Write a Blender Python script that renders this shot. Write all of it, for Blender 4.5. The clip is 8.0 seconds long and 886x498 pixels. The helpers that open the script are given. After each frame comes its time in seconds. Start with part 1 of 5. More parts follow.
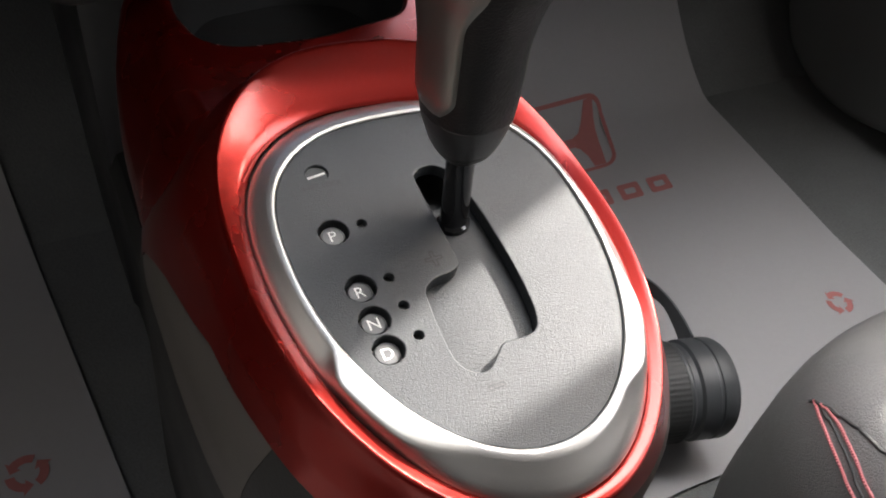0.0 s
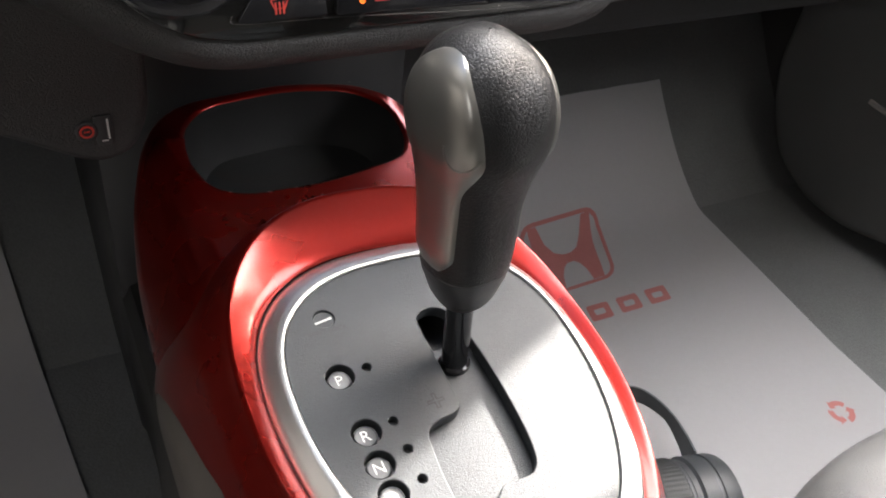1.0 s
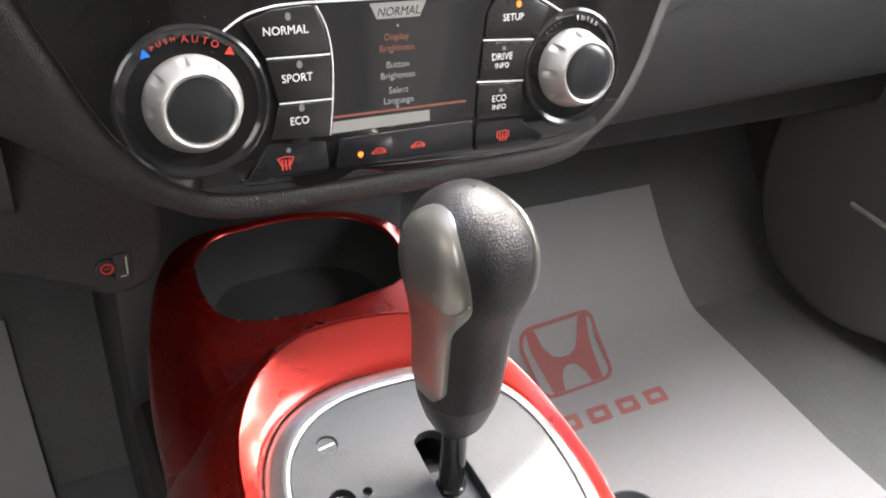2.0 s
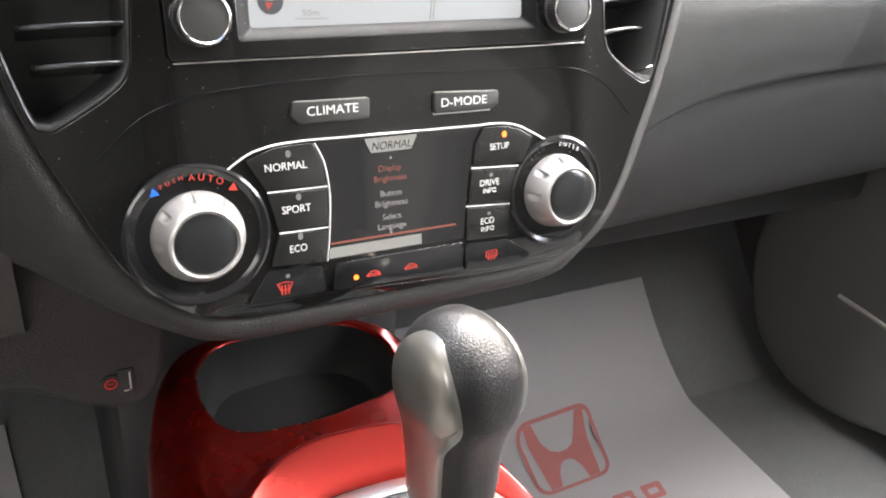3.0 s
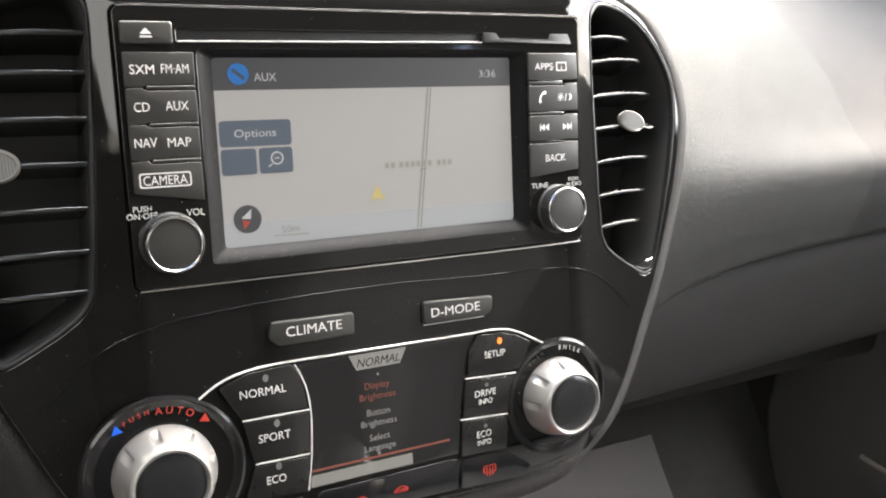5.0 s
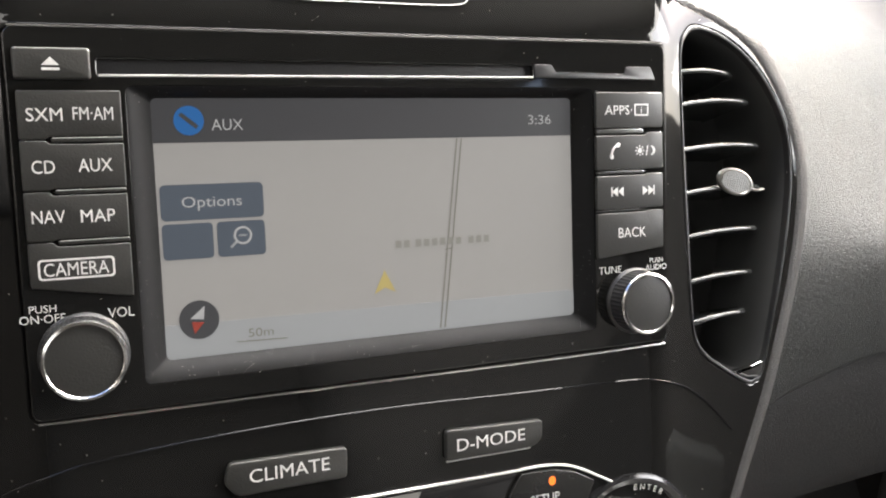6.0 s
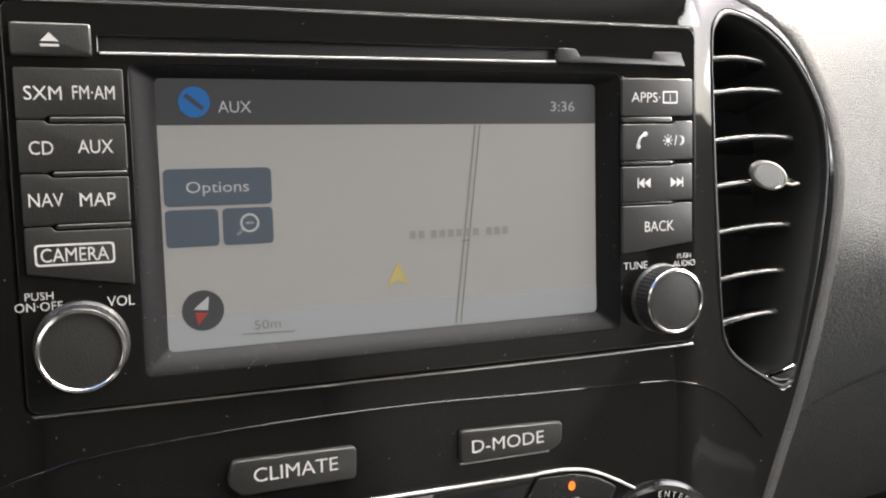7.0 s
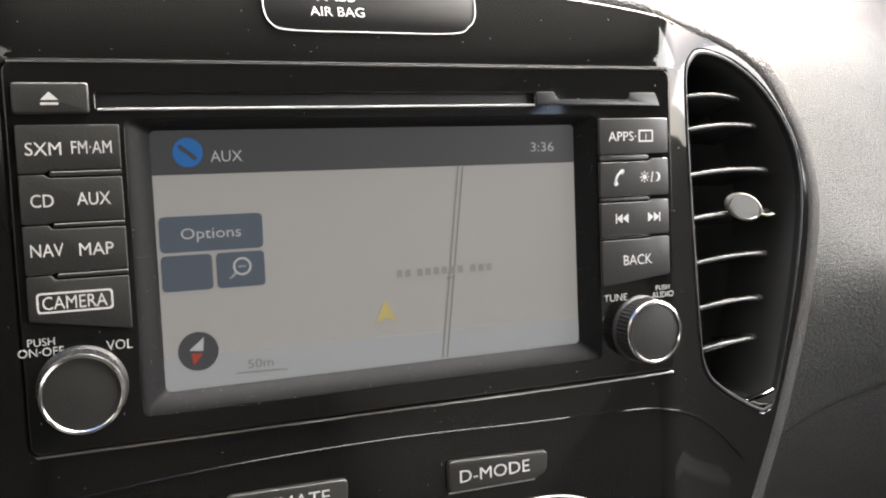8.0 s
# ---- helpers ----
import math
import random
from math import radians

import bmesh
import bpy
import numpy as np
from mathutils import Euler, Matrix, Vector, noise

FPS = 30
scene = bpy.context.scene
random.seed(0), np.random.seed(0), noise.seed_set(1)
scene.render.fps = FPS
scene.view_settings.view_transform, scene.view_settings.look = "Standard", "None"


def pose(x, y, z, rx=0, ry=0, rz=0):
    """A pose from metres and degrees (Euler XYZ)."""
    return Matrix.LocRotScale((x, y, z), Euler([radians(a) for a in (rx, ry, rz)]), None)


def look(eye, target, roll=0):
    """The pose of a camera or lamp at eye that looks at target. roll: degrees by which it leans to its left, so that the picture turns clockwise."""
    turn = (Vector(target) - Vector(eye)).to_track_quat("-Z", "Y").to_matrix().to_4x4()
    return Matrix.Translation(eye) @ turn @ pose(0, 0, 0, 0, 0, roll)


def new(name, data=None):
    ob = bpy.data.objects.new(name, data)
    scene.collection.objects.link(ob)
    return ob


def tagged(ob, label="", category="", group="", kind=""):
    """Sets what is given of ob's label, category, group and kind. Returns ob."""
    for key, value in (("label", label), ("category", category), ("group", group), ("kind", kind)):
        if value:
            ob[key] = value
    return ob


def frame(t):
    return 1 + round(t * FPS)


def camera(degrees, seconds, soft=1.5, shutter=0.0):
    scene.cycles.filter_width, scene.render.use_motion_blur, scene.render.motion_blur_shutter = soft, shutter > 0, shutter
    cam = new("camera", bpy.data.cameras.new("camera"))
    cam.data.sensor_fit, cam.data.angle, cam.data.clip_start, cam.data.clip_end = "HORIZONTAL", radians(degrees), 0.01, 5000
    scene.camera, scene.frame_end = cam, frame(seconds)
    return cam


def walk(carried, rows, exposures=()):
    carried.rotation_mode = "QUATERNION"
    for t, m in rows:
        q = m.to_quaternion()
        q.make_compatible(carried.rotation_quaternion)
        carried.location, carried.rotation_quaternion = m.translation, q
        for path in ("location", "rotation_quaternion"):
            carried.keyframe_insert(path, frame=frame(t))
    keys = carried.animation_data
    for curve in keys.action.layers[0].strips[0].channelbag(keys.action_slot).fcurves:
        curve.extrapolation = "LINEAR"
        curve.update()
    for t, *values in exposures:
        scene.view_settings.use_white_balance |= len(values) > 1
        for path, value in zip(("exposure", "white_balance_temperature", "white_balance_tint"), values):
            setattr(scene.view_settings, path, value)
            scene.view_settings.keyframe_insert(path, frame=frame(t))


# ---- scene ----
from mathutils.bvhtree import BVHTree
cam = camera(55.18, 8.0, 2.0)
ROWS = [
    (0, -0.1493, -0.3131, 0.5365, 43.70, -7.12, -26.04),
    (0.5, -0.1482, -0.3112, 0.5488, 46.93, -6.70, -26.21),
    (1, -0.1507, -0.3124, 0.5630, 50.23, -6.21, -26.49),
    (1.5, -0.1537, -0.3179, 0.5814, 53.82, -5.62, -26.63),
    (1.7, -0.1546, -0.3203, 0.5868, 54.90, -5.40, -26.82),
    (2.8, -0.1544, -0.3286, 0.6144, 60.48, -4.69, -27.21),
    (3, -0.1568, -0.3296, 0.6186, 61.82, -4.67, -27.34),
    (3.5, -0.1578, -0.3338, 0.6292, 64.67, -4.37, -27.36),
    (4, -0.1589, -0.3362, 0.6404, 67.87, -3.86, -27.62),
    (4.5, -0.1573, -0.3325, 0.6421, 69.38, -3.67, -27.74),
    (5, -0.1362, -0.2973, 0.6418, 70.45, -3.60, -27.60),
    (5.2, -0.1201, -0.2741, 0.6446, 71.01, -3.52, -27.31),
    (6.3, -0.0758, -0.2121, 0.6263, 72.85, -2.92, -21.36),
    (6.5, -0.0746, -0.2110, 0.6249, 72.81, -2.92, -21.09),
    (7, -0.0746, -0.2100, 0.6252, 72.78, -3.16, -20.91),
    (7.5, -0.0742, -0.2125, 0.6312, 73.25, -3.13, -20.95),
    (8, -0.0740, -0.2181, 0.6350, 73.72, -2.34, -21.24),
]
walk(cam, [(t, pose(*row)) for t, *row in ROWS], exposures=[(0.0, 2.72, 6500, 10), (0.5, 3.12, 6500, 10), (1.0, 3.55, 6500, 10), (1.5, 4.05, 6500, 10), (3.0, 4.65, 6540, 10), (4.0, 4.4, 6600, 9.5), (5.0, 3.95, 6640, 9.5),
                                                                 (6.5, 3.52, 6660, 9.5), (8.0, 3.42, 6660, 9.5)])

# ---------- light ----------
SUN = Vector((1.20, 0.40, 1.0)).normalized()
world = bpy.data.worlds.new("sky")
scene.world = world
world.use_nodes = True
wn = world.node_tree.nodes
sky = wn.new("ShaderNodeTexSky")
sky.sky_type = "NISHITA"
sky.sun_disc = False
sky.air_density, sky.dust_density = 0.8, 5.0
sky.sun_elevation = math.asin(SUN.z)
sky.sun_rotation = math.atan2(SUN.x, SUN.y)
world.node_tree.links.new(sky.outputs[0], wn["Background"].inputs[0])
wn["Background"].inputs[1].default_value = 0.10
sun_lamp = new("sun", bpy.data.lights.new("sun", "SUN"))
sun_lamp.data.energy = 2.4
sun_lamp.data.angle = radians(0.6)
sun_lamp.data.color = (1.0, 0.95, 0.88)
sun_lamp.matrix_world = look(SUN * 5, (0, 0, 0))



def area_light(name, x, y, z, target, wide, high, watts):
    """An area lamp: sky light at a car window, and the added west fill."""
    lamp = new(name, bpy.data.lights.new(name, "AREA"))
    lamp.data.shape, lamp.data.size, lamp.data.size_y, lamp.data.energy = "RECTANGLE", wide, high, watts
    lamp.data.color = (1.0, 0.975, 0.945)
    lamp.matrix_world = look((x, y, z), target)


area_light("windscreen_sky", 0.22, 0.14, 1.05, (0.10, -0.12, 0.40), 0.72, 0.48, 2.8)
area_light("side_window_sky_east", 0.705, -0.42, 0.84, (-0.10, -0.68, 0.40), 0.55, 0.34, 0.70)
# fill lamp added in front of the closed west wall, no opening behind it
area_light("west_fill_lamp", -0.705, -0.50, 0.84, (-0.30, -0.10, 0.0), 0.60, 0.34, 0.22)

# ---------- materials ----------


def material(name, colour, rough=0.5, metal=0.0, grain=0.0, depth=0.6, scale=300.0, vary=0.12, coat=0.0, kind="noise", emit=0.0, specks=0.0, speck_size=2.0, spec=0.5, display=False):
    """A surface with colour variation at two scales, a fine relief and, where asked, dust specks."""
    m = bpy.data.materials.new(name)
    m.use_nodes = True
    n, l = m.node_tree.nodes, m.node_tree.links
    b = n["Principled BSDF"]
    b.inputs["Roughness"].default_value = rough
    b.inputs["Metallic"].default_value = metal
    b.inputs["Coat Weight"].default_value = coat
    b.inputs["Coat Roughness"].default_value = 0.14
    b.inputs["Specular IOR Level"].default_value = spec
    tc = n.new("ShaderNodeTexCoord")
    big, fine = n.new("ShaderNodeTexNoise"), n.new("ShaderNodeTexNoise")
    big.inputs["Scale"].default_value = 14.0
    big.inputs["Detail"].default_value = 5.0
    fine.inputs["Scale"].default_value = scale
    fine.inputs["Detail"].default_value = 2.0
    turn = n.new("ShaderNodeMapping")
    turn.inputs["Rotation"].default_value = (0.61, 0.43, 0.27)
    l.new(tc.outputs["Object"], turn.inputs["Vector"])
    for t in (big, fine):
        l.new(turn.outputs[0], t.inputs["Vector"])
    mix = n.new("ShaderNodeMix")
    mix.data_type = "RGBA"
    mix.inputs[6].default_value = (*[c * (1 - vary) for c in colour], 1)
    mix.inputs[7].default_value = (*[min(1, c * (1 + vary)) for c in colour], 1)
    add = n.new("ShaderNodeMath")
    add.operation = "MULTIPLY_ADD"
    add.inputs[1].default_value = 0.5
    half = n.new("ShaderNodeMath")
    half.operation = "MULTIPLY"
    half.inputs[1].default_value = 0.5
    l.new(big.outputs["Fac"], half.inputs[0])
    l.new(fine.outputs["Fac"], add.inputs[0])
    l.new(half.outputs[0], add.inputs[2])
    l.new(add.outputs[0], mix.inputs[0])
    out = mix.outputs[2]
    rr = n.new("ShaderNodeMapRange")
    rr.inputs["To Min"].default_value = rough * 0.8
    rr.inputs["To Max"].default_value = min(1, rough * 1.25)
    l.new(big.outputs["Fac"], rr.inputs["Value"])
    l.new(rr.outputs[0], b.inputs["Roughness"])
    if specks:
        v = n.new("ShaderNodeTexVoronoi")
        v.inputs["Scale"].default_value = 1000.0 / speck_size
        v.inputs["Randomness"].default_value = 1.0
        gate = n.new("ShaderNodeMath")
        gate.operation = "LESS_THAN"
        gate.inputs[1].default_value = 0.09
        l.new(tc.outputs["Object"], v.inputs["Vector"])
        l.new(v.outputs["Distance"], gate.inputs[0])
        few = n.new("ShaderNodeSeparateColor")
        l.new(v.outputs["Color"], few.inputs[0])
        rare = n.new("ShaderNodeMath")
        rare.operation = "LESS_THAN"
        rare.inputs[1].default_value = specks
        l.new(few.outputs[0], rare.inputs[0])
        both = n.new("ShaderNodeMath")
        both.operation = "MULTIPLY"
        l.new(gate.outputs[0], both.inputs[0])
        l.new(rare.outputs[0], both.inputs[1])
        dust = n.new("ShaderNodeMix")
        dust.data_type = "RGBA"
        dust.inputs[7].default_value = (0.45, 0.44, 0.42, 1)
        l.new(both.outputs[0], dust.inputs[0])
        l.new(out, dust.inputs[6])
        out = dust.outputs[2]
    if display:
        b.inputs["Base Color"].default_value = (*[c * 0.15 for c in colour], 1)
    else:
        l.new(out, b.inputs["Base Color"])
    if emit:
        l.new(out, b.inputs["Emission Color"])
        b.inputs["Emission Strength"].default_value = 0.51 * emit
    if grain:
        bump = n.new("ShaderNodeBump")
        bump.inputs["Strength"].default_value = grain
        bump.inputs["Distance"].default_value = depth * 0.001
        src = fine.outputs["Fac"]
        if kind == "leather":
            v = n.new("ShaderNodeTexVoronoi")
            v.feature = "DISTANCE_TO_EDGE"
            v.inputs["Scale"].default_value = scale
            warp = n.new("ShaderNodeMix")
            warp.data_type = "RGBA"
            warp.inputs[0].default_value = 0.35 / scale
            l.new(tc.outputs["Object"], warp.inputs[6])
            l.new(fine.outputs["Color"], warp.inputs[7])
            l.new(warp.outputs[2], v.inputs["Vector"])
            ramp = n.new("ShaderNodeMapRange")
            ramp.inputs["From Max"].default_value = 0.16
            l.new(v.outputs["Distance"], ramp.inputs["Value"])
            src = ramp.outputs[0]
        l.new(src, bump.inputs["Height"])
        l.new(bump.outputs[0], b.inputs["Normal"])
    return m


GLOSS = material("gloss_black_plastic", (0.009, 0.0089, 0.0085), 0.05, vary=0.3, specks=0.09, speck_size=1.5, spec=0.5)
DUSTY = material("dusty_black_plastic", (0.007, 0.007, 0.0075), 0.5, vary=0.3, specks=0.4, speck_size=0.75, spec=0.16)
GLOSS_CLEAN = material("smooth_black_plastic", (0.012, 0.012, 0.013), 0.12, vary=0.3)
SATIN = material("satin_black_plastic", (0.022, 0.022, 0.023), 0.38, grain=0.15, scale=1500, specks=0.01)
BUTTON = material("button_black_plastic", (0.031, 0.031, 0.029), 0.38, grain=0.15, scale=1800)
KEYBLACK = material("satin_gloss_key_plastic", (0.015, 0.015, 0.0145), 0.2, vary=0.15)
LAMPPLATE = material("black_plate_plastic", (0.012, 0.012, 0.012), 0.34, vary=0.1, spec=0.14)
CAP = material("smooth_black_cap", (0.016, 0.017, 0.018), 0.24, vary=0.08)
LINE = material("pale_silver_line", (0.72, 0.71, 0.69), 0.35, metal=0.3, vary=0.04)
GRAIN = material("grained_dash_plastic", (0.040, 0.042, 0.040), 0.56, grain=0.7, depth=0.55, scale=820, kind="leather")
DARK = material("black_grained_plastic", (0.026, 0.0255, 0.025), 0.55, grain=0.5, scale=700, kind="leather")
TRIM = material("matte_trim_plastic", (0.050, 0.048, 0.046), 0.5, grain=0.3, scale=1400)
RED = material("red_metallic_paint", (0.25, 0.009, 0.005), 0.28, metal=0.78, vary=0.08, coat=0.5, scale=2500)
SILVER = material("satin_silver_paint", (0.33, 0.327, 0.318), 0.36, metal=0.9, vary=0.04, scale=2500)
CHROME = material("chrome", (0.60, 0.59, 0.585), 0.17, metal=1.0, vary=0.04)
PLATE = material("grey_grained_plate", (0.028, 0.031, 0.034), 0.46, metal=0.0, grain=0.6, depth=0.45, scale=1900, vary=1.0, spec=0.35)
LENSGREY = material("grey_lens", (0.06, 0.06, 0.062), 0.4, vary=0.2, coat=0.1)
# duct colour raised above black to stand in for haze in the vents
VENTBLACK = material("haze_lifted_vent_plastic", (0.060, 0.062, 0.062), 0.6, vary=0.1)
SLAT = material("vent_slat_plastic", (0.030, 0.032, 0.032), 0.16, vary=0.1)
HOLE = material("hole_black", (0.011, 0.012, 0.012), 0.7)
LEATHER = material("black_grained_leather", (0.013, 0.013, 0.0135), 0.34, grain=0.42, depth=0.22, scale=800, kind="leather", spec=0.28)
CHEEK = material("warm_grey_satin_paint", (0.25, 0.243, 0.225), 0.29, metal=0.82, vary=0.015, scale=2500)
KNOB = material("bright_satin_silver", (0.42, 0.415, 0.40), 0.33, metal=0.65, vary=0.04, scale=2500)
TRAY = material("tray_black_liner", (0.008, 0.008, 0.008), 0.8, grain=0.3, scale=700)
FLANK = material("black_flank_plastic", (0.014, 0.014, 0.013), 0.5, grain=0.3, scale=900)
TAUPE = material("taupe_trim_plastic", (0.088, 0.078, 0.068), 0.42, grain=0.1, scale=1500, vary=0.06)
# kick panel colour lightened to stand in for haze over the footwell
KICK = material("haze_lifted_kick_plastic", (0.105, 0.108, 0.105), 0.6, grain=0.4, scale=700, kind="leather")
STRIP = material("pale_sill_plastic", (0.16, 0.15, 0.14), 0.45, grain=0.2, scale=900)
SEAT = material("seat_black_leather", (0.115, 0.115, 0.113), 0.46, grain=0.45, depth=0.4, scale=620, kind="leather", spec=0.5)
# darker than the seat leather, to hold down the sunlit backrest's reflection
BACKREST_DARK = material("near_black_backrest", (0.013, 0.013, 0.013), 0.95, grain=0.5, scale=900, vary=0.3)
THREAD = material("red_thread", (0.50, 0.17, 0.18), 0.7)
# carpet lightened for the same footwell haze, on both floors
CARPET = material("haze_lifted_carpet", (0.12, 0.122, 0.12), 0.95, grain=1.0, scale=500, vary=0.5)
PAPER = material("grey_white_paper", (0.33, 0.320, 0.322), 0.85, grain=0.15, scale=200, vary=0.05)
PRINT = material("red_print", (0.37, 0.135, 0.125), 0.85, vary=0.15)
WHITE = material("white_print", (0.60, 0.60, 0.58), 0.5, vary=0.03, emit=0.013)
PALE = material("pale_print", (0.55, 0.55, 0.53), 0.5, vary=0.03)
REDLIT = material("red_backlit_print", (0.40, 0.030, 0.020), 0.5, emit=0.014, vary=0.03)
BLUELIT = material("blue_print", (0.01, 0.11, 0.62), 0.5, emit=0.034, vary=0.03)
AMBER = material("amber_lamp", (1.0, 0.17, 0.02), 0.4, emit=0.176, vary=0.03)
LENS_OFF = material("unlit_lamp", (0.13, 0.13, 0.125), 0.35)
# uneven tone stands in for soft reflections on the map screen
MAPBG = material("screen_map", (0.45, 0.435, 0.42), 0.36, spec=0.35, emit=0.092, vary=0.09, display=True)
MAPBAND = material("screen_lower_band", (0.40, 0.41, 0.42), 0.42, spec=0.3, emit=0.100, vary=0.03, display=True)
HEADER = material("screen_header", (0.075, 0.075, 0.080), 0.42, spec=0.3, emit=0.100, vary=0.05, display=True)
SCRBTN = material("screen_button", (0.10, 0.12, 0.15), 0.42, spec=0.3, emit=0.100, vary=0.05, display=True)
SCRTEXT = material("screen_text", (0.50, 0.50, 0.50), 0.42, spec=0.3, emit=0.100, vary=0.02, display=True)
SCRROAD = material("screen_road", (0.24, 0.23, 0.20), 0.42, spec=0.3, emit=0.090, vary=0.02, display=True)
SCRNAME = material("screen_name", (0.33, 0.32, 0.29), 0.42, spec=0.3, emit=0.090, vary=0.02, display=True)
SCRBLUE = material("screen_blue", (0.03, 0.15, 0.42), 0.42, spec=0.3, emit=0.110, vary=0.02, display=True)
SCRYELL = material("screen_yellow", (0.52, 0.42, 0.16), 0.42, spec=0.3, emit=0.110, vary=0.02, display=True)
SCRRED = material("screen_red", (0.40, 0.07, 0.05), 0.42, spec=0.3, emit=0.100, vary=0.02, display=True)
LCD = material("lcd_dark", (0.030, 0.029, 0.029), 0.08, spec=0.5, emit=0.095, vary=0.15, display=True)
LCDBAR = material("lcd_grey_bar", (0.33, 0.32, 0.30), 0.3, emit=0.085, vary=0.08, display=True)
LCDTEXT = material("lcd_text", (0.36, 0.34, 0.33), 0.4, emit=0.085, vary=0.02, display=True)
LCDRED = material("lcd_red_text", (0.30, 0.09, 0.06), 0.4, emit=0.085, vary=0.02, display=True)
LINING = material("grey_headlining", (0.31, 0.30, 0.287), 0.9, vary=0.05)
STALK = material("pale_grey_stalk_plastic", (0.12, 0.118, 0.114), 0.5, grain=0.1, scale=1500, vary=0.04)
GLASSY = material("lens_glass", (0.02, 0.02, 0.03), 0.04, coat=1.0)
RUBBER = material("black_rubber", (0.022, 0.023, 0.023), 0.6, grain=0.3, scale=700)
BARREL = material("dark_grey_barrel", (0.042, 0.045, 0.048), 0.42, grain=0.2, scale=900)
WEBBING = material("grey_woven_strap", (0.060, 0.064, 0.068), 0.6, grain=0.3, scale=700)
MESHGREY = material("silver_mesh", (0.21, 0.21, 0.205), 0.5, metal=0.3)

# ---------- mesh helpers ----------
MM = 0.001


def finish(me, mat, angle=35):
    me.materials.append(mat)
    me.shade_smooth()
    me.set_sharp_from_angle(angle=radians(angle))
    return me


def part(name, bm, mat, parent=None, label="", angle=35):
    """Links a bmesh (or a ready mesh) as one object under its thing."""
    if isinstance(bm, bmesh.types.BMesh):
        me = bpy.data.meshes.new(name)
        bmesh.ops.recalc_face_normals(bm, faces=bm.faces)
        bm.to_mesh(me)
        bm.free()
    else:
        me = bm
    ob = new(name, finish(me, mat, angle))
    ob.parent = parent
    return tagged(ob, label) if label else ob


def thing(name, label, category, m=None, group="", kind=""):
    ob = new(name)
    ob.empty_display_size = 0.02
    if m is not None:
        ob.matrix_world = m
    return tagged(ob, label, category, group, kind)


def smooth_loop(keys, n=8, closed=True):
    """A Catmull-Rom curve through a few keys."""
    k = [Vector(p) for p in keys]
    out = []
    N = len(k)
    for i in range(N if closed else N - 1):
        if closed:
            p = [k[(i + j) % N] for j in (-1, 0, 1, 2)]
        else:
            p = [k[max(0, min(N - 1, i + j))] for j in (-1, 0, 1, 2)]
        for j in range(n):
            t = j / n
            out.append(0.5 * (2 * p[1] + (p[2] - p[0]) * t + (2 * p[0] - 5 * p[1] + 4 * p[2] - p[3]) * t * t + (3 * p[1] - p[0] - 3 * p[2] + p[3]) * t ** 3))
    if not closed:
        out.append(k[-1])
    return out


def rrect(x0, y0, x1, y1, r=1.0, n=4):
    pts = []
    for cx, cy, a in ((x1 - r, y1 - r, 0), (x0 + r, y1 - r, 90), (x0 + r, y0 + r, 180), (x1 - r, y0 + r, 270)):
        for i in range(n + 1):
            b = radians(a + 90 * i / n)
            pts.append((cx + r * math.cos(b), cy + r * math.sin(b)))
    return pts


def rpoly(keys, r=1.0, n=3):
    """A polygon with rounded corners."""
    pts, N = [], len(keys)
    for i in range(N):
        a, b, c = (Vector(keys[(i + j) % N]) for j in (-1, 0, 1))
        d = min(r, (a - b).length / 2.2, (c - b).length / 2.2)
        p, q = b + (a - b).normalized() * d, b + (c - b).normalized() * d
        for k in range(n + 1):
            t = k / n
            pts.append((1 - t) ** 2 * p + 2 * t * (1 - t) * b + t * t * q)
    return pts


def disc(cx, cy, r, n=32, ry=None):
    ry = r if ry is None else ry
    return [(cx + r * math.cos(2 * math.pi * i / n), cy + ry * math.sin(2 * math.pi * i / n)) for i in range(n)]


def slab(outline, z0, z1, bevel=0.0, bm=None, draft=0.0):
    """A prism from an outline in millimetres, its upper edge rounded."""
    bm = bm or bmesh.new()
    o = [Vector((p[0], p[1])) for p in outline]
    area = sum(o[i - 1].x * o[i].y - o[i].x * o[i - 1].y for i in range(len(o)))
    if area < 0:
        o.reverse()
    levels = [(z0, -draft)]
    if bevel:
        for k in range(4):
            a = radians(90 * k / 3)
            levels.append((z1 - bevel + bevel * math.sin(a), bevel * (1 - math.cos(a))))
    else:
        levels.append((z1, 0))
    N = len(o)
    nrm = []
    for i in range(N):
        e = (o[(i + 1) % N] - o[i - 1])
        nrm.append(Vector((-e.y, e.x)).normalized() if e.length else Vector((0, 0)))
    rings = [[bm.verts.new(((o[i] + nrm[i] * ins).x * MM, (o[i] + nrm[i] * ins).y * MM, z * MM)) for i in range(N)] for z, ins in levels]
    for a, b in zip(rings, rings[1:]):
        for i in range(N):
            bm.faces.new((a[i], a[(i + 1) % N], b[(i + 1) % N], b[i]))
    bm.faces.new(rings[-1])
    bm.faces.new(list(reversed(rings[0])))
    return bm


def loft(rings, closed=True, cap0=False, cap1=False, bm=None):
    bm = bm or bmesh.new()
    vs = [[bm.verts.new(p) for p in r] for r in rings]
    n = len(vs[0])
    for a, b in zip(vs, vs[1:]):
        for i in range(n if closed else n - 1):
            bm.faces.new((a[i], a[(i + 1) % n], b[(i + 1) % n], b[i]))
    if cap0:
        bm.faces.new(list(reversed(vs[0])))
    if cap1:
        bm.faces.new(vs[-1])
    return bm


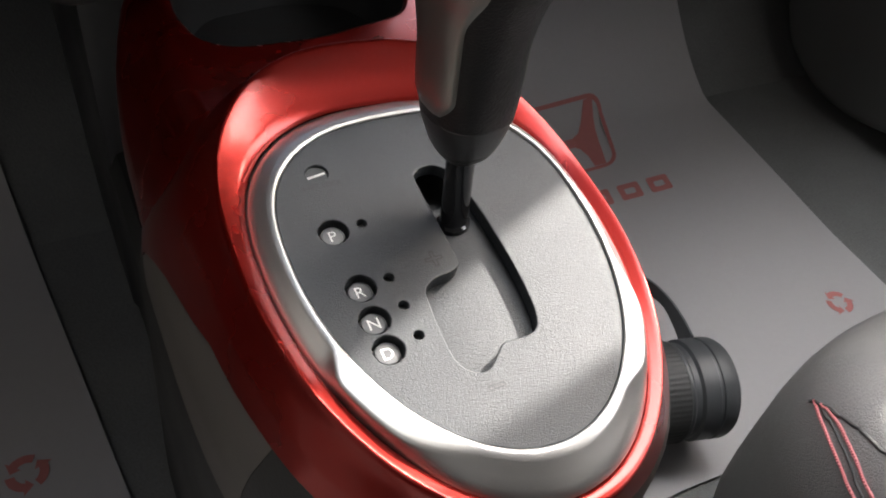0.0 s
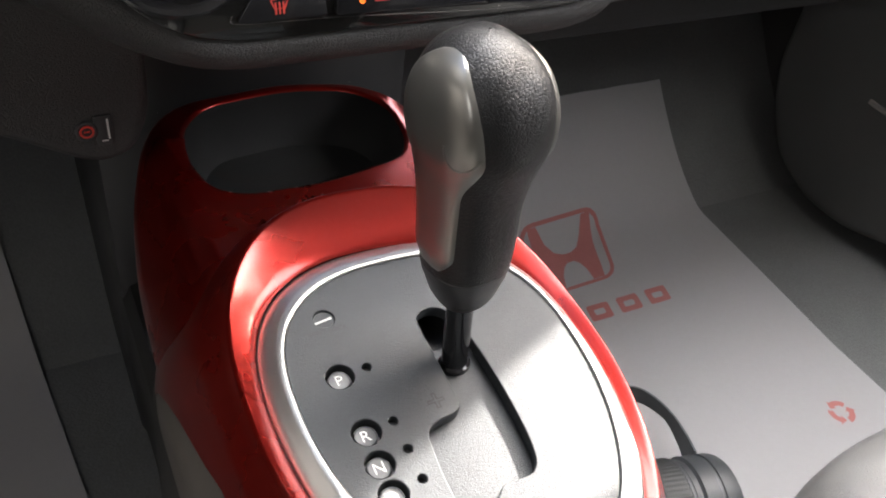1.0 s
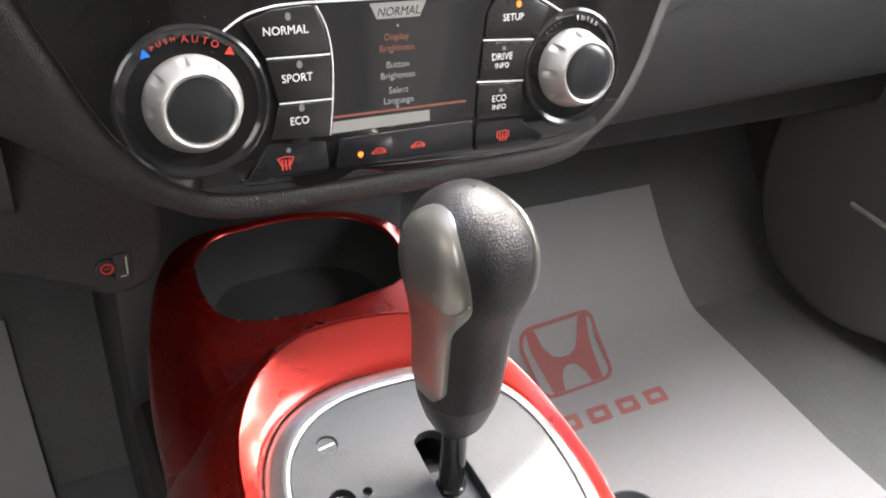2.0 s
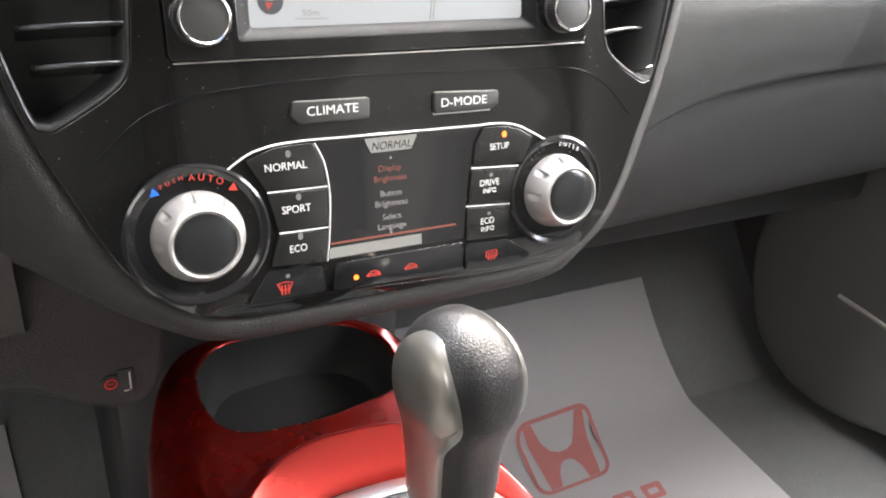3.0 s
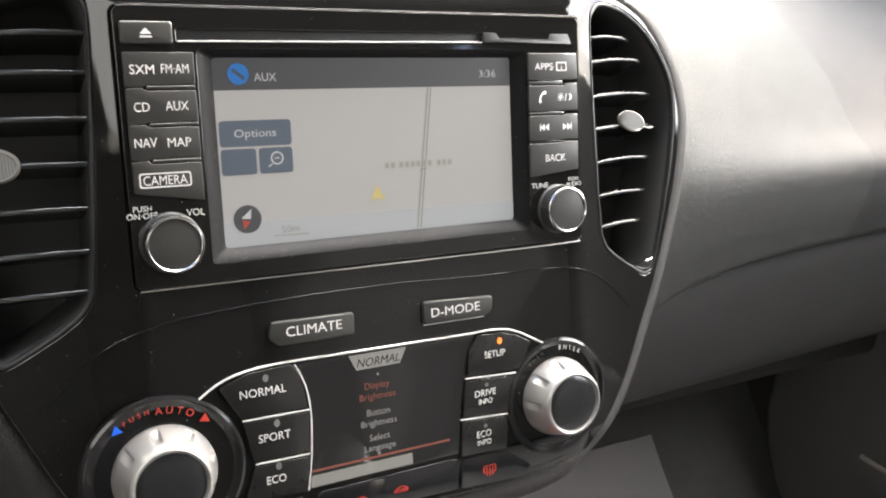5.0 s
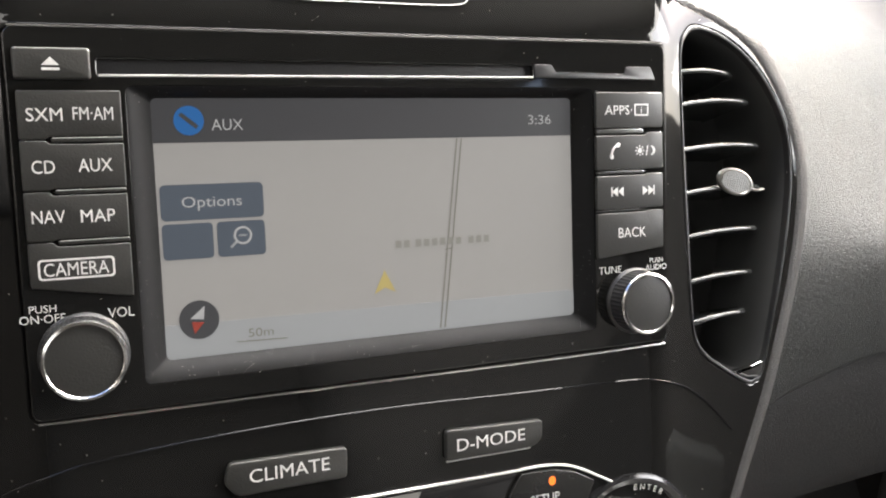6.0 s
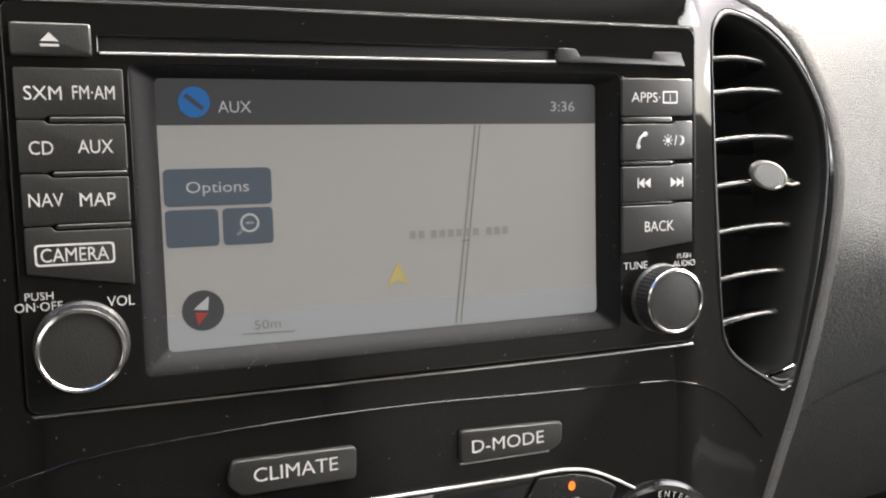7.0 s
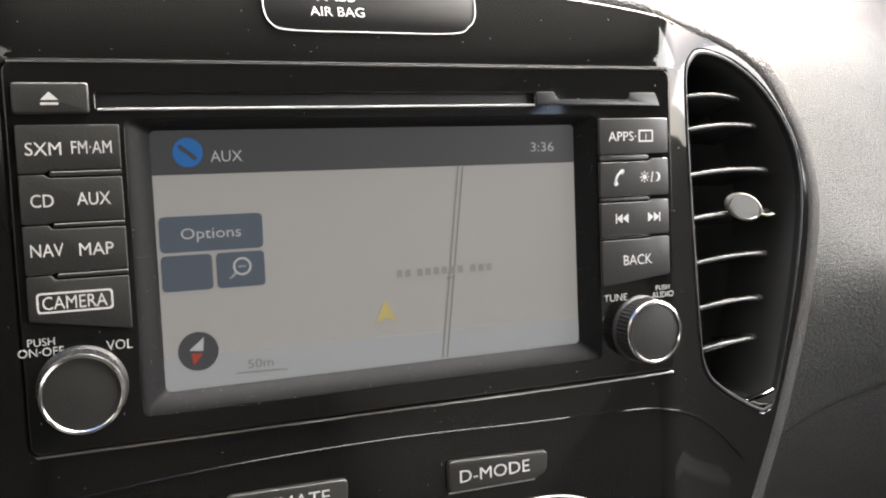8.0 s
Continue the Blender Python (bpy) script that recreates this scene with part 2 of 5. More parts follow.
def lathe(profile, n=48, cx=0.0, cy=0.0, bm=None, wave=None, caps=True):
    """Turned about local z: a profile of (radius, height) in millimetres."""
    rings = []
    for r, z in profile:
        ring = []
        for i in range(n):
            a = 2 * math.pi * i / n
            q = r * (wave(a, z) if wave else 1)
            ring.append(((cx + q * math.cos(a)) * MM, (cy + q * math.sin(a)) * MM, z * MM))
        rings.append(ring)
    return loft(rings, cap0=caps and profile[0][0] > 0.01, cap1=caps and profile[-1][0] > 0.01, bm=bm)


def box(x0, y0, z0, x1, y1, z1, bevel=0.0, bm=None):
    bm = bm or bmesh.new()
    r = bmesh.ops.create_cube(bm, size=1.0)
    for v in r["verts"]:
        v.co = Vector(((x0 + x1) / 2 + v.co.x * (x1 - x0), (y0 + y1) / 2 + v.co.y * (y1 - y0), (z0 + z1) / 2 + v.co.z * (z1 - z0)))
    if bevel:
        es = list({e for v in r["verts"] for e in v.link_edges})
        bmesh.ops.bevel(bm, geom=es, offset=bevel, segments=2, affect="EDGES", profile=0.5)
    return bm


def tube(path, r, n=8, bm=None, closed=False):
    """A round bar along a path in metres."""
    pts = [Vector(p) for p in path]
    rings = []
    for i, p in enumerate(pts):
        a = pts[i - 1] if i or closed else p
        b = pts[(i + 1) % len(pts)] if i < len(pts) - 1 or closed else p
        d = (b - a).normalized()
        u = d.orthogonal() if abs(d.z) > 0.9 else d.cross(Vector((0, 0, 1)))
        u.normalize()
        w = d.cross(u)
        rings.append([p + r * (math.cos(2 * math.pi * k / n) * u + math.sin(2 * math.pi * k / n) * w) for k in range(n)])
    if closed:
        rings.append(rings[0])
    return loft(rings, cap0=not closed, cap1=not closed, bm=bm)


def sheet(outer, holes, z0, z1, bevel=0.4):
    """A flat plate with openings, in millimetres, as a mesh."""
    cu = bpy.data.curves.new("outline", "CURVE")
    cu.dimensions, cu.fill_mode = "2D", "BOTH"
    for loop in (outer, *holes):
        sp = cu.splines.new("POLY")
        sp.points.add(len(loop) - 1)
        for q, p in zip(sp.points, loop):
            q.co = (p[0] * MM, p[1] * MM, 0, 1)
        sp.use_cyclic_u = True
    cu.extrude = max(0.0, (z1 - z0) / 2 - bevel) * MM
    cu.bevel_depth, cu.bevel_resolution, cu.offset = bevel * MM, 2, -bevel * MM
    ob = bpy.data.objects.new("outline", cu)
    scene.collection.objects.link(ob)
    me = bpy.data.meshes.new_from_object(ob.evaluated_get(bpy.context.evaluated_depsgraph_get()))
    bpy.data.objects.remove(ob)
    for v in me.vertices:
        v.co.z += (z0 + z1) / 2 * MM
    return me


def lettering(words, u, v, height, parent, mat=None, w=0.0, width=None, turn=0.0, slant=0.0, name="lettering"):
    """Flat letters of a cap height in millimetres, centred on (u, v) of the parent's own plane."""
    cu = bpy.data.curves.new("letters", "FONT")
    cu.body, cu.size, cu.shear = words, 1.0, slant
    cu.resolution_u = 3
    ob = bpy.data.objects.new("letters", cu)
    scene.collection.objects.link(ob)
    me = bpy.data.meshes.new_from_object(ob.evaluated_get(bpy.context.evaluated_depsgraph_get()))
    bpy.data.objects.remove(ob)
    xs = [p.co.x for p in me.vertices]
    cap = 0.70
    cx, k = (min(xs) + max(xs)) / 2, height * MM / cap
    kx = width * MM / (max(xs) - min(xs)) if width else k
    c, s = math.cos(radians(turn)), math.sin(radians(turn))
    for p in me.vertices:
        x, y = (p.co.x - cx) * kx, (p.co.y - cap / 2) * k
        p.co = (u * MM + x * c - y * s, v * MM + x * s + y * c, w * MM)
    return part(name, me, mat or WHITE, parent)


def mark(outline, w, parent, mat, name="mark", thick=0.08):
    return part(name, slab(outline, w, w + thick), mat, parent)


# ---------- frames of reference ----------
# dash face: x across, y up the leaning face, z out towards the cabin
FACE = Matrix(((1, 0, 0, 0), (0, 0.2195, -0.9756, -0.0037), (0, 0.9756, 0.2195, 0.5325), (0, 0, 0, 1)))
# gear plate: x across, y forward up its slope, z out of the plate
DECK = Matrix.Translation((-0.0185, -0.12, 0.3005)) @ pose(0, 0, 0, 6.84, 0, 0)


def bend(u):
    """How far the dash face falls back towards its sides."""
    return -12.5 * (1 - math.exp(-max(0.0, abs(u) - 95) / 32.0))


def hood(v):
    """How far the face rolls back above the radio and below the climate panel."""
    return -0.010 * max(0.0, v - 87.0) ** 2 - 4.0 * min(1.0, max(0.0, -100 - v) / 20) ** 2


def settle(ob):
    """Lays a flat part onto the curved face."""
    for p in ob.data.vertices:
        p.co.z += (bend(p.co.x / MM) + hood(p.co.y / MM)) * MM
    return ob


# ---------- cabin ----------
FLOOR = -0.014


def wall(name, bm, mat, label, category="wall"):
    return tagged(part(name, bm, mat), label, category, kind="structure")


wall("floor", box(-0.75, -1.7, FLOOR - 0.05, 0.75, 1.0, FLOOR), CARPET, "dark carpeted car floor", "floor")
toe = bmesh.new()
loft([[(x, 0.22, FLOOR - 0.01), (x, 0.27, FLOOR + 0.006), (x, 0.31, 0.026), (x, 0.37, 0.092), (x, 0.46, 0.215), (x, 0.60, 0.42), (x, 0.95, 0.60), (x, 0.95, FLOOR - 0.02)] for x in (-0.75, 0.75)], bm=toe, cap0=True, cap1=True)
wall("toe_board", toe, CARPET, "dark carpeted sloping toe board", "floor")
for sx, nm in ((-1, "wall_west"), (1, "wall_east")):
    b = bmesh.new()
    x0, x1 = sorted((sx * 0.72, sx * 0.76))
    box(x0, -1.7, FLOOR, x1, 1.0, 0.66, bm=b)
    box(x0, -1.7, 1.02, x1, 0.35, 1.10, bm=b)
    # filling wider than a pillar, added to keep sky out of the radio's reflections
    box(x0, -1.12, 0.66, x1, -0.68, 1.02, bm=b)
    # west openings filled in; unseen leaning pillars added to cut the sun to a band
    if sx < 0:
        box(x0, -0.68, 0.66, x1, 0.30, 1.02, bm=b)
        box(x0, -1.40, 0.66, x1, -1.12, 1.02, bm=b)
    for quad in (((-0.045, 0.66), (0.0139, 0.66), (0.070, 1.02), (0.012, 1.02)), ((0.1397, 0.66), (0.62, 0.66), (0.45, 0.84), (0.33, 1.02), (0.1016, 1.02))):
        loft([[(sx * x, y, z) for y, z in quad] for x in (0.71, 0.719)], bm=b, cap0=True, cap1=True)
    box(x0, -1.7, 0.66, x1, -1.4, 1.02, bm=b)
    wall(nm, b, TRIM, "dark door panel, openings above filled in to shape the light")
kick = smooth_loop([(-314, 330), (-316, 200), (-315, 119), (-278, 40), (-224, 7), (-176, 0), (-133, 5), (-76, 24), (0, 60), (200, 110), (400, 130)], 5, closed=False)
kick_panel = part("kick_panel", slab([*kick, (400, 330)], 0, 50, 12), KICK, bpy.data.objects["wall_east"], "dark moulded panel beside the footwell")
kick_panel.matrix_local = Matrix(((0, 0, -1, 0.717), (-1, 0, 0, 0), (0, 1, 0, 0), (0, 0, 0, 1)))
part("sill_strip", tube([(0.637, 0.166, 0.166), (0.645, 0.132, 0.160), (0.655, 0.08, 0.150)], 0.003, 8), STRIP, bpy.data.objects["wall_east"], "pale sill strip")
wall("wall_south", box(-0.75, -1.74, FLOOR, 0.75, -1.70, 1.10), TRIM, "dark rear wall of the cabin")
wall("ceiling", box(-0.76, -1.74, 1.10, 0.76, -0.07, 1.14), LINING, "pale grey headlining", "ceiling")

# ---------- dashboard ----------


def dashboard():
    top = thing("dashboard", "dark grey soft grained dashboard with a hooded centre", "dashboard")
    # passenger side: a rolled pad, swept across, its lower edge dipping beside the stack
    def pad_section(x):
        u = (x - 0.160) / 0.56
        g = 1 - math.exp(-3.2 * u)
        d, e = 0.055 * g, 0.035 * g
        low = -0.030 * math.exp(-max(0.0, x - 0.20) / 0.055)
        keys = [(x, 0.55, 0.64), (x, 0.40, 0.668 - 0.3 * e), (x, 0.25 + d, 0.664 - 0.6 * e), (x, 0.165 + d, 0.652 - e), (x, 0.112 + d, 0.632 - e), (x, 0.076 + 0.9 * d, 0.600 - 0.8 * e), (x, 0.050 + 0.7 * d, 0.560 - 0.6 * e),
                (x, 0.043 + 0.03 * u, 0.532 - 0.2 * e + 0.2 * low), (x, 0.043 + 0.03 * u, 0.502 + 0.5 * low), (x, 0.049 + 0.03 * u, 0.480 + 0.8 * low), (x, 0.058 + 0.03 * u, 0.466 + low), (x, 0.10 + 0.03 * u, 0.462 + low)]
        return smooth_loop(keys, 4, closed=False)

    part("passenger_pad", loft([pad_section(0.160 + 0.222 * i / 16) for i in range(17)], closed=False), GRAIN, top, "grey grained soft pad, bright on top")
    # same sweep carried on in a darker material, for the shade at this end
    part("side_pad", loft([[p + Vector((0, 0.0025, -0.0015)) for p in pad_section(0.380 + 0.340 * i / 14)] for i in range(15)], closed=False), DARK, top, "grained end of the pad, shade put in as a darker material")
    rings = []
    for i in range(13):
        x = -0.162 - 0.56 * i / 12
        keys = [(x, 0.55, 0.66), (x, 0.30, 0.675), (x, 0.17, 0.67), (x, 0.10, 0.655), (x, 0.05, 0.62), (x, 0.03, 0.57), (x, 0.026, 0.52), (x, 0.03, 0.46), (x, 0.05, 0.40), (x, 0.085, 0.36), (x, 0.30, 0.34), (x, 0.55, 0.34)]
        rings.append(smooth_loop(keys, 4, closed=False))
    part("driver_pad", loft(rings, closed=False), TRIM, top)
    rings = []
    for i in range(33):
        x = -0.168 + 0.336 * i / 32
        z = 0.652 - 0.012 * (abs(x) / 0.1) ** 2 - 0.052 * (abs(x) / 0.168) ** 7
        q = min(1.0, max(0.0, (abs(x) - 0.096) / 0.034))
        d = 0.050 * q * q * (3 - 2 * q)
        rings.append(smooth_loop([(x, 0.55, 0.66), (x, 0.30, max(z, 0.64) + 0.014), (x, 0.14 + d, z + 0.016), (x, 0.07 + d, z + 0.010), (x, 0.045 + d, z + 0.002), (x, 0.030 + d, z - 0.012)], 4, closed=False))
    part("centre_top", loft(rings, closed=False), GRAIN, top)
    return top


dashboard()


def outline_half():
    return [(0, -121), (45, -121), (78, -120), (100, -113), (115, -101), (127, -84), (138, -60), (147.5, -38), (156, -12), (162, 12), (165, 38), (161, 58), (153, 73), (142, 86), (128, 94.5), (108, 101), (86, 106), (50, 110)]


def face_outline(grow=0.0, n=4):
    h = outline_half()
    keys = h + [(0, 111)] + [(-x, y) for x, y in reversed(h[1:])]
    pts = smooth_loop(keys, n)
    if not grow:
        return pts
    out, N = [], len(pts)
    for i in range(N):
        e = pts[(i + 1) % N] - pts[i - 1]
        out.append(pts[i] + Vector((e.y, -e.x)).normalized() * grow)
    return out


VENT = [(105, 82), (107.5, 90), (114, 93), (128, 90), (142, 81.5), (153, 69), (159, 56), (160.7, 38), (157.5, 13), (152.4, -10), (146.8, -30), (143.2, -33), (138, -32.6), (119.5, -21.5), (112.4, -13), (110.3, 0), (108.4, 25), (106.6, 50)]


def vent_outline(side, n=4, grow=0.0):
    pts = smooth_loop([(x * side, y) for x, y in VENT], n)
    if not grow:
        return pts
    c = Vector((133 * side, 30))
    return [p + (p - c).normalized() * grow for p in pts]


def centre_stack():
    top = thing("centre_stack", "dusty gloss black centre stack panel in dark matte trim", "dashboard panel", FACE)
    me = sheet(face_outline(), [vent_outline(1, grow=1.0), vent_outline(-1, grow=1.0), rrect(-97.6, -11.6, 95.6, 86.6, 3)], -3.0, 0.0, 0.8)
    bm = bmesh.new()
    bm.from_mesh(me)
    for u in [side * q for side in (-1, 1) for q in range(84, 165, 4)]:
        bmesh.ops.bisect_plane(bm, geom=bm.verts[:] + bm.edges[:] + bm.faces[:], plane_co=(u * MM, 0, 0), plane_no=(1, 0, 0))
    for v in [*range(-118, -90, 3), *range(-88, 88, 8), *range(88, 111, 2)]:
        bmesh.ops.bisect_plane(bm, geom=bm.verts[:] + bm.edges[:] + bm.faces[:], plane_co=(0, v * MM, 0), plane_no=(0, 1, 0))
    for p in bm.verts:
        p.co.z += (bend(p.co.x / MM) + hood(p.co.y / MM)) * MM
    part("panel", bm, GLOSS, top, "gloss black plastic panel, dusty", 40)
    # matte surround, falling back round the panel
    rings = []
    for grow, w in ((-1.0, -4.5), (0.6, -2.5), (3.0, -1.5), (8.0, -3.0), (13.0, -9.0), (15.0, -20.0), (13.0, -50.0), (9, -90.0)):
        ring = []
        for p, o in zip(face_outline(grow), face_outline()):
            q = p - o
            if o.y < 20 and w < -9:
                p = p + Vector((math.copysign(1, o.x), 0)) * (-w - 9) * 0.85 * min(1.0, abs(q.x) / max(0.1, q.length)) ** 2
            ring.append((p.x * MM, p.y * MM, (w + bend(p.x) + hood(min(p.y, 116))) * MM))
        rings.append(ring)
    part("surround", loft(rings), DARK, top, "dark grained trim with a soft rounded lip", 60)
    # passenger air bag lamp plate
    out = rpoly([(-33, 110), (-33, 98), (-26, 95.6), (21, 95.9), (28.6, 98.5), (29.6, 110)], 4)
    bm = slab(out, -1, 0.5, 0.3)
    for v in (98, 101, 104, 107):
        bmesh.ops.bisect_plane(bm, geom=bm.verts[:] + bm.edges[:] + bm.faces[:], plane_co=(0, v * MM, 0), plane_no=(0, 1, 0))
    plate = settle(part("lamp_plate", bm, LAMPPLATE, top, "black indicator plate"))
    edge = [(x * MM, y * MM, 0.5 * MM) for x, y in ((-33, 109), (-33, 101), (-31, 97.2), (-26, 95.8), (-4, 95.7), (21, 96), (26.5, 98.2), (29, 102), (29.6, 109))]
    settle(part("edge_line", tube(smooth_loop(edge, 5, closed=False), 0.2 * MM, 6), PALE, top))
    settle(lettering("PASS", -12.7, 105.8, 2.7, plate, PALE, 0.6, 11))
    settle(lettering("AIR BAG", -12.7, 101.4, 2.7, plate, PALE, 0.6, 15.4))
    # swage line under the radio
    sw = smooth_loop([(-132, -52), (-122, -42), (-108, -31), (-92, -25), (-76, -22.8), (-40, -21), (0, -20.8), (40, -22.2), (76, -23.2), (91, -24.6), (106, -29.6), (118, -37.5), (131, -50)], 6, closed=False)
    part("swage_line", tube([(p.x * MM, p.y * MM, (0.1 + bend(p.x)) * MM) for p in sw], 0.3 * MM, 6), GLOSS_CLEAN, top)
    return top


centre_stack()


def air_vent(side):
    top = thing("air_vent", "black dashboard air vent with bright slats and silver tab", "air vent", FACE, "dashboard air vents")
    rings = []
    for grow, w in ((1.1, -0.3), (0.7, 0.3), (0.2, 0.35), (-0.4, 0.1), (-1.0, -2.0)):
        rings.append([(p.x * MM, p.y * MM, (w + bend(p.x)) * MM) for p in vent_outline(side, grow=grow)])
    part("frame", loft(rings), SATIN, top, "satin black frame")
    part("duct", loft([[(p.x * MM, p.y * MM, (w + bend(p.x)) * MM) for p in vent_outline(side, grow=-0.9)] for w in (-1.6, -60)]), VENTBLACK, top)
    tip = slab(rpoly([(132.5 * side, -29.2), (140 * side, -28), (146.2 * side, -26), (145.6 * side, -30.6), (143 * side, -32.2), (138.4 * side, -31.8)], 1.2), -11.5, -8.6, 1.0)
    part("tip", tip, CHROME, top, "bright chrome corner") if side > 0 else tip.free()
    part("back", slab(vent_outline(side, grow=-0.4), -50, -46), VENTBLACK, top)
    o = vent_outline(side, 8)
    for v, lean in ((78.3, -0.6), (67.2, 1.2), (51.8, 0.8), (36.8, 0.8), (21.4, 1.0), (5.5, 0.8), (-9.4, 1.2)) if side > 0 else ((78, 0), (64.8, 0), (49.2, 0), (33.8, 0), (18.4, -0.4), (3.4, -0.8), (-11, -0.6)):
        xs = []
        for i in range(len(o)):
            a, b = o[i - 1], o[i]
            if (a.y - v) * (b.y - v) < 0:
                xs.append(abs(a.x + (b.x - a.x) * (v - a.y) / (b.y - a.y)))
        x0, x1 = min(xs) + 0.6, max(xs) - 8.5
        bm = bmesh.new()
        rings = []
        for i in range(13):
            t = i / 12
            x = (x0 + (x1 - x0) * t) * side
            lift = math.sin(math.pi * t)
            w = bend(x) - 3.0 + 2.2 * lift - 5.0 * max(0.0, t - 0.9) * 10
            rise = v + lean * t + (1.3 if side > 0 else 0.4) * lift
            prof = [(w + 1.1 * math.cos(a) - 1.1, 1.0 * math.sin(a)) for a in [radians(q) for q in range(100, -101, -25)]] + [(w - 24, -5.5), (w - 24, -4.4)]
            rings.append([(x * MM, (rise + q) * MM, p * MM) for p, q in prof])
        loft(rings, cap0=True, cap1=True, bm=bm)
        part("slat", bm, SLAT, top)
    cx, cy = (131.6, 40.4) if side > 0 else (-137.3, 34.4)
    tab = part("tab", lathe([(6.5, 1.0), (6.9, 1.3), (7.9, 1.0), (8.2, 0.5), (7.8, -0.4), (0.01, -0.4)], 40, caps=False), CHEEK, top, "oval silver tab with a fine mesh face")
    tab.matrix_local = Matrix.Translation((cx * MM, cy * MM, (bend(cx) + 0.6) * MM)) @ pose(0, 0, 0, 0, 0, -17 if side > 0 else 0) @ Matrix.Diagonal((1, 0.58 if side > 0 else 0.72, 1, 1))
    bm = bmesh.new()
    for k in range(-6, 7):
        h = 6.3 * math.sqrt(max(0, 1 - (k / 6.6) ** 2))
        for flip in (0, 1):
            if flip:
                box(-h * MM, (k - 0.26) * MM, 0.6 * MM, h * MM, (k + 0.26) * MM, 1.15 * MM, bm=bm)
            else:
                box((k - 0.26) * MM, -h * MM, 0.6 * MM, (k + 0.26) * MM, h * MM, 1.1 * MM, bm=bm)
    part("mesh_face", bm, MESHGREY, tab)
    part("stem", tube([(6.5 * side * MM, -1.2 * MM, 0.2 * MM), (11.0 * side * MM, -0.6 * MM, 0.2 * MM), (13.5 * side * MM, 1.6 * MM, 0.2 * MM)], 0.9 * MM, 8), CHEEK, tab)
    part("mesh_back", lathe([(0.01, 0.62), (6.6, 0.62)], 32), HOLE, tab)
    return top


air_vent(1)
air_vent(-1)

# ---------- head unit ----------


def tri(cx, cy, r, turn=0):
    return [(cx + r * math.cos(radians(a + turn)), cy + r * math.sin(radians(a + turn))) for a in (90, 210, 330)]


def ring_part(cx, cy, r0, r1, w0, w1, mat, parent, name="ring"):
    bm = bmesh.new()
    n = 40
    loops = []
    for r, w in ((r0, w0), (r0, w1), (r1, w1), (r1, w0)):
        loops.append([((cx + r * math.cos(2 * math.pi * i / n)) * MM, (cy + r * math.sin(2 * math.pi * i / n)) * MM, w * MM) for i in range(n)])
    loops.append(loops[0])
    loft(loops, bm=bm)
    bmesh.ops.remove_doubles(bm, verts=bm.verts[:], dist=1e-7)
    return part(name, bm, mat, parent)


def radio_knob(top, cx, cy, low=0.0):
    k = part("knob", lathe([(10.9, 0.2), (10.9, 1.4), (10.2, 2.2), (9.9, 8.2 - low)], 96, cx, cy, wave=lambda a, z: 1 + (0.012 * math.cos(48 * a) if z > 2.0 else 0)), SATIN, top, "black knurled knob with a chrome rim")
    part("rim", lathe([(9.9, 7.4 - low), (10.1, 8.4 - low), (9.8, 9.0 - low), (9.2, 9.2 - low), (8.9, 8.9 - low), (8.8, 8.2 - low)], 56, cx, cy), CHROME, k, "chrome rim")
    part("cap", lathe([(0.01, 8.9 - low), (6.0, 8.85 - low), (8.9, 8.5 - low), (8.9, 8.0 - low)], 48, cx, cy), BUTTON, k, "matte black cap")
    return k


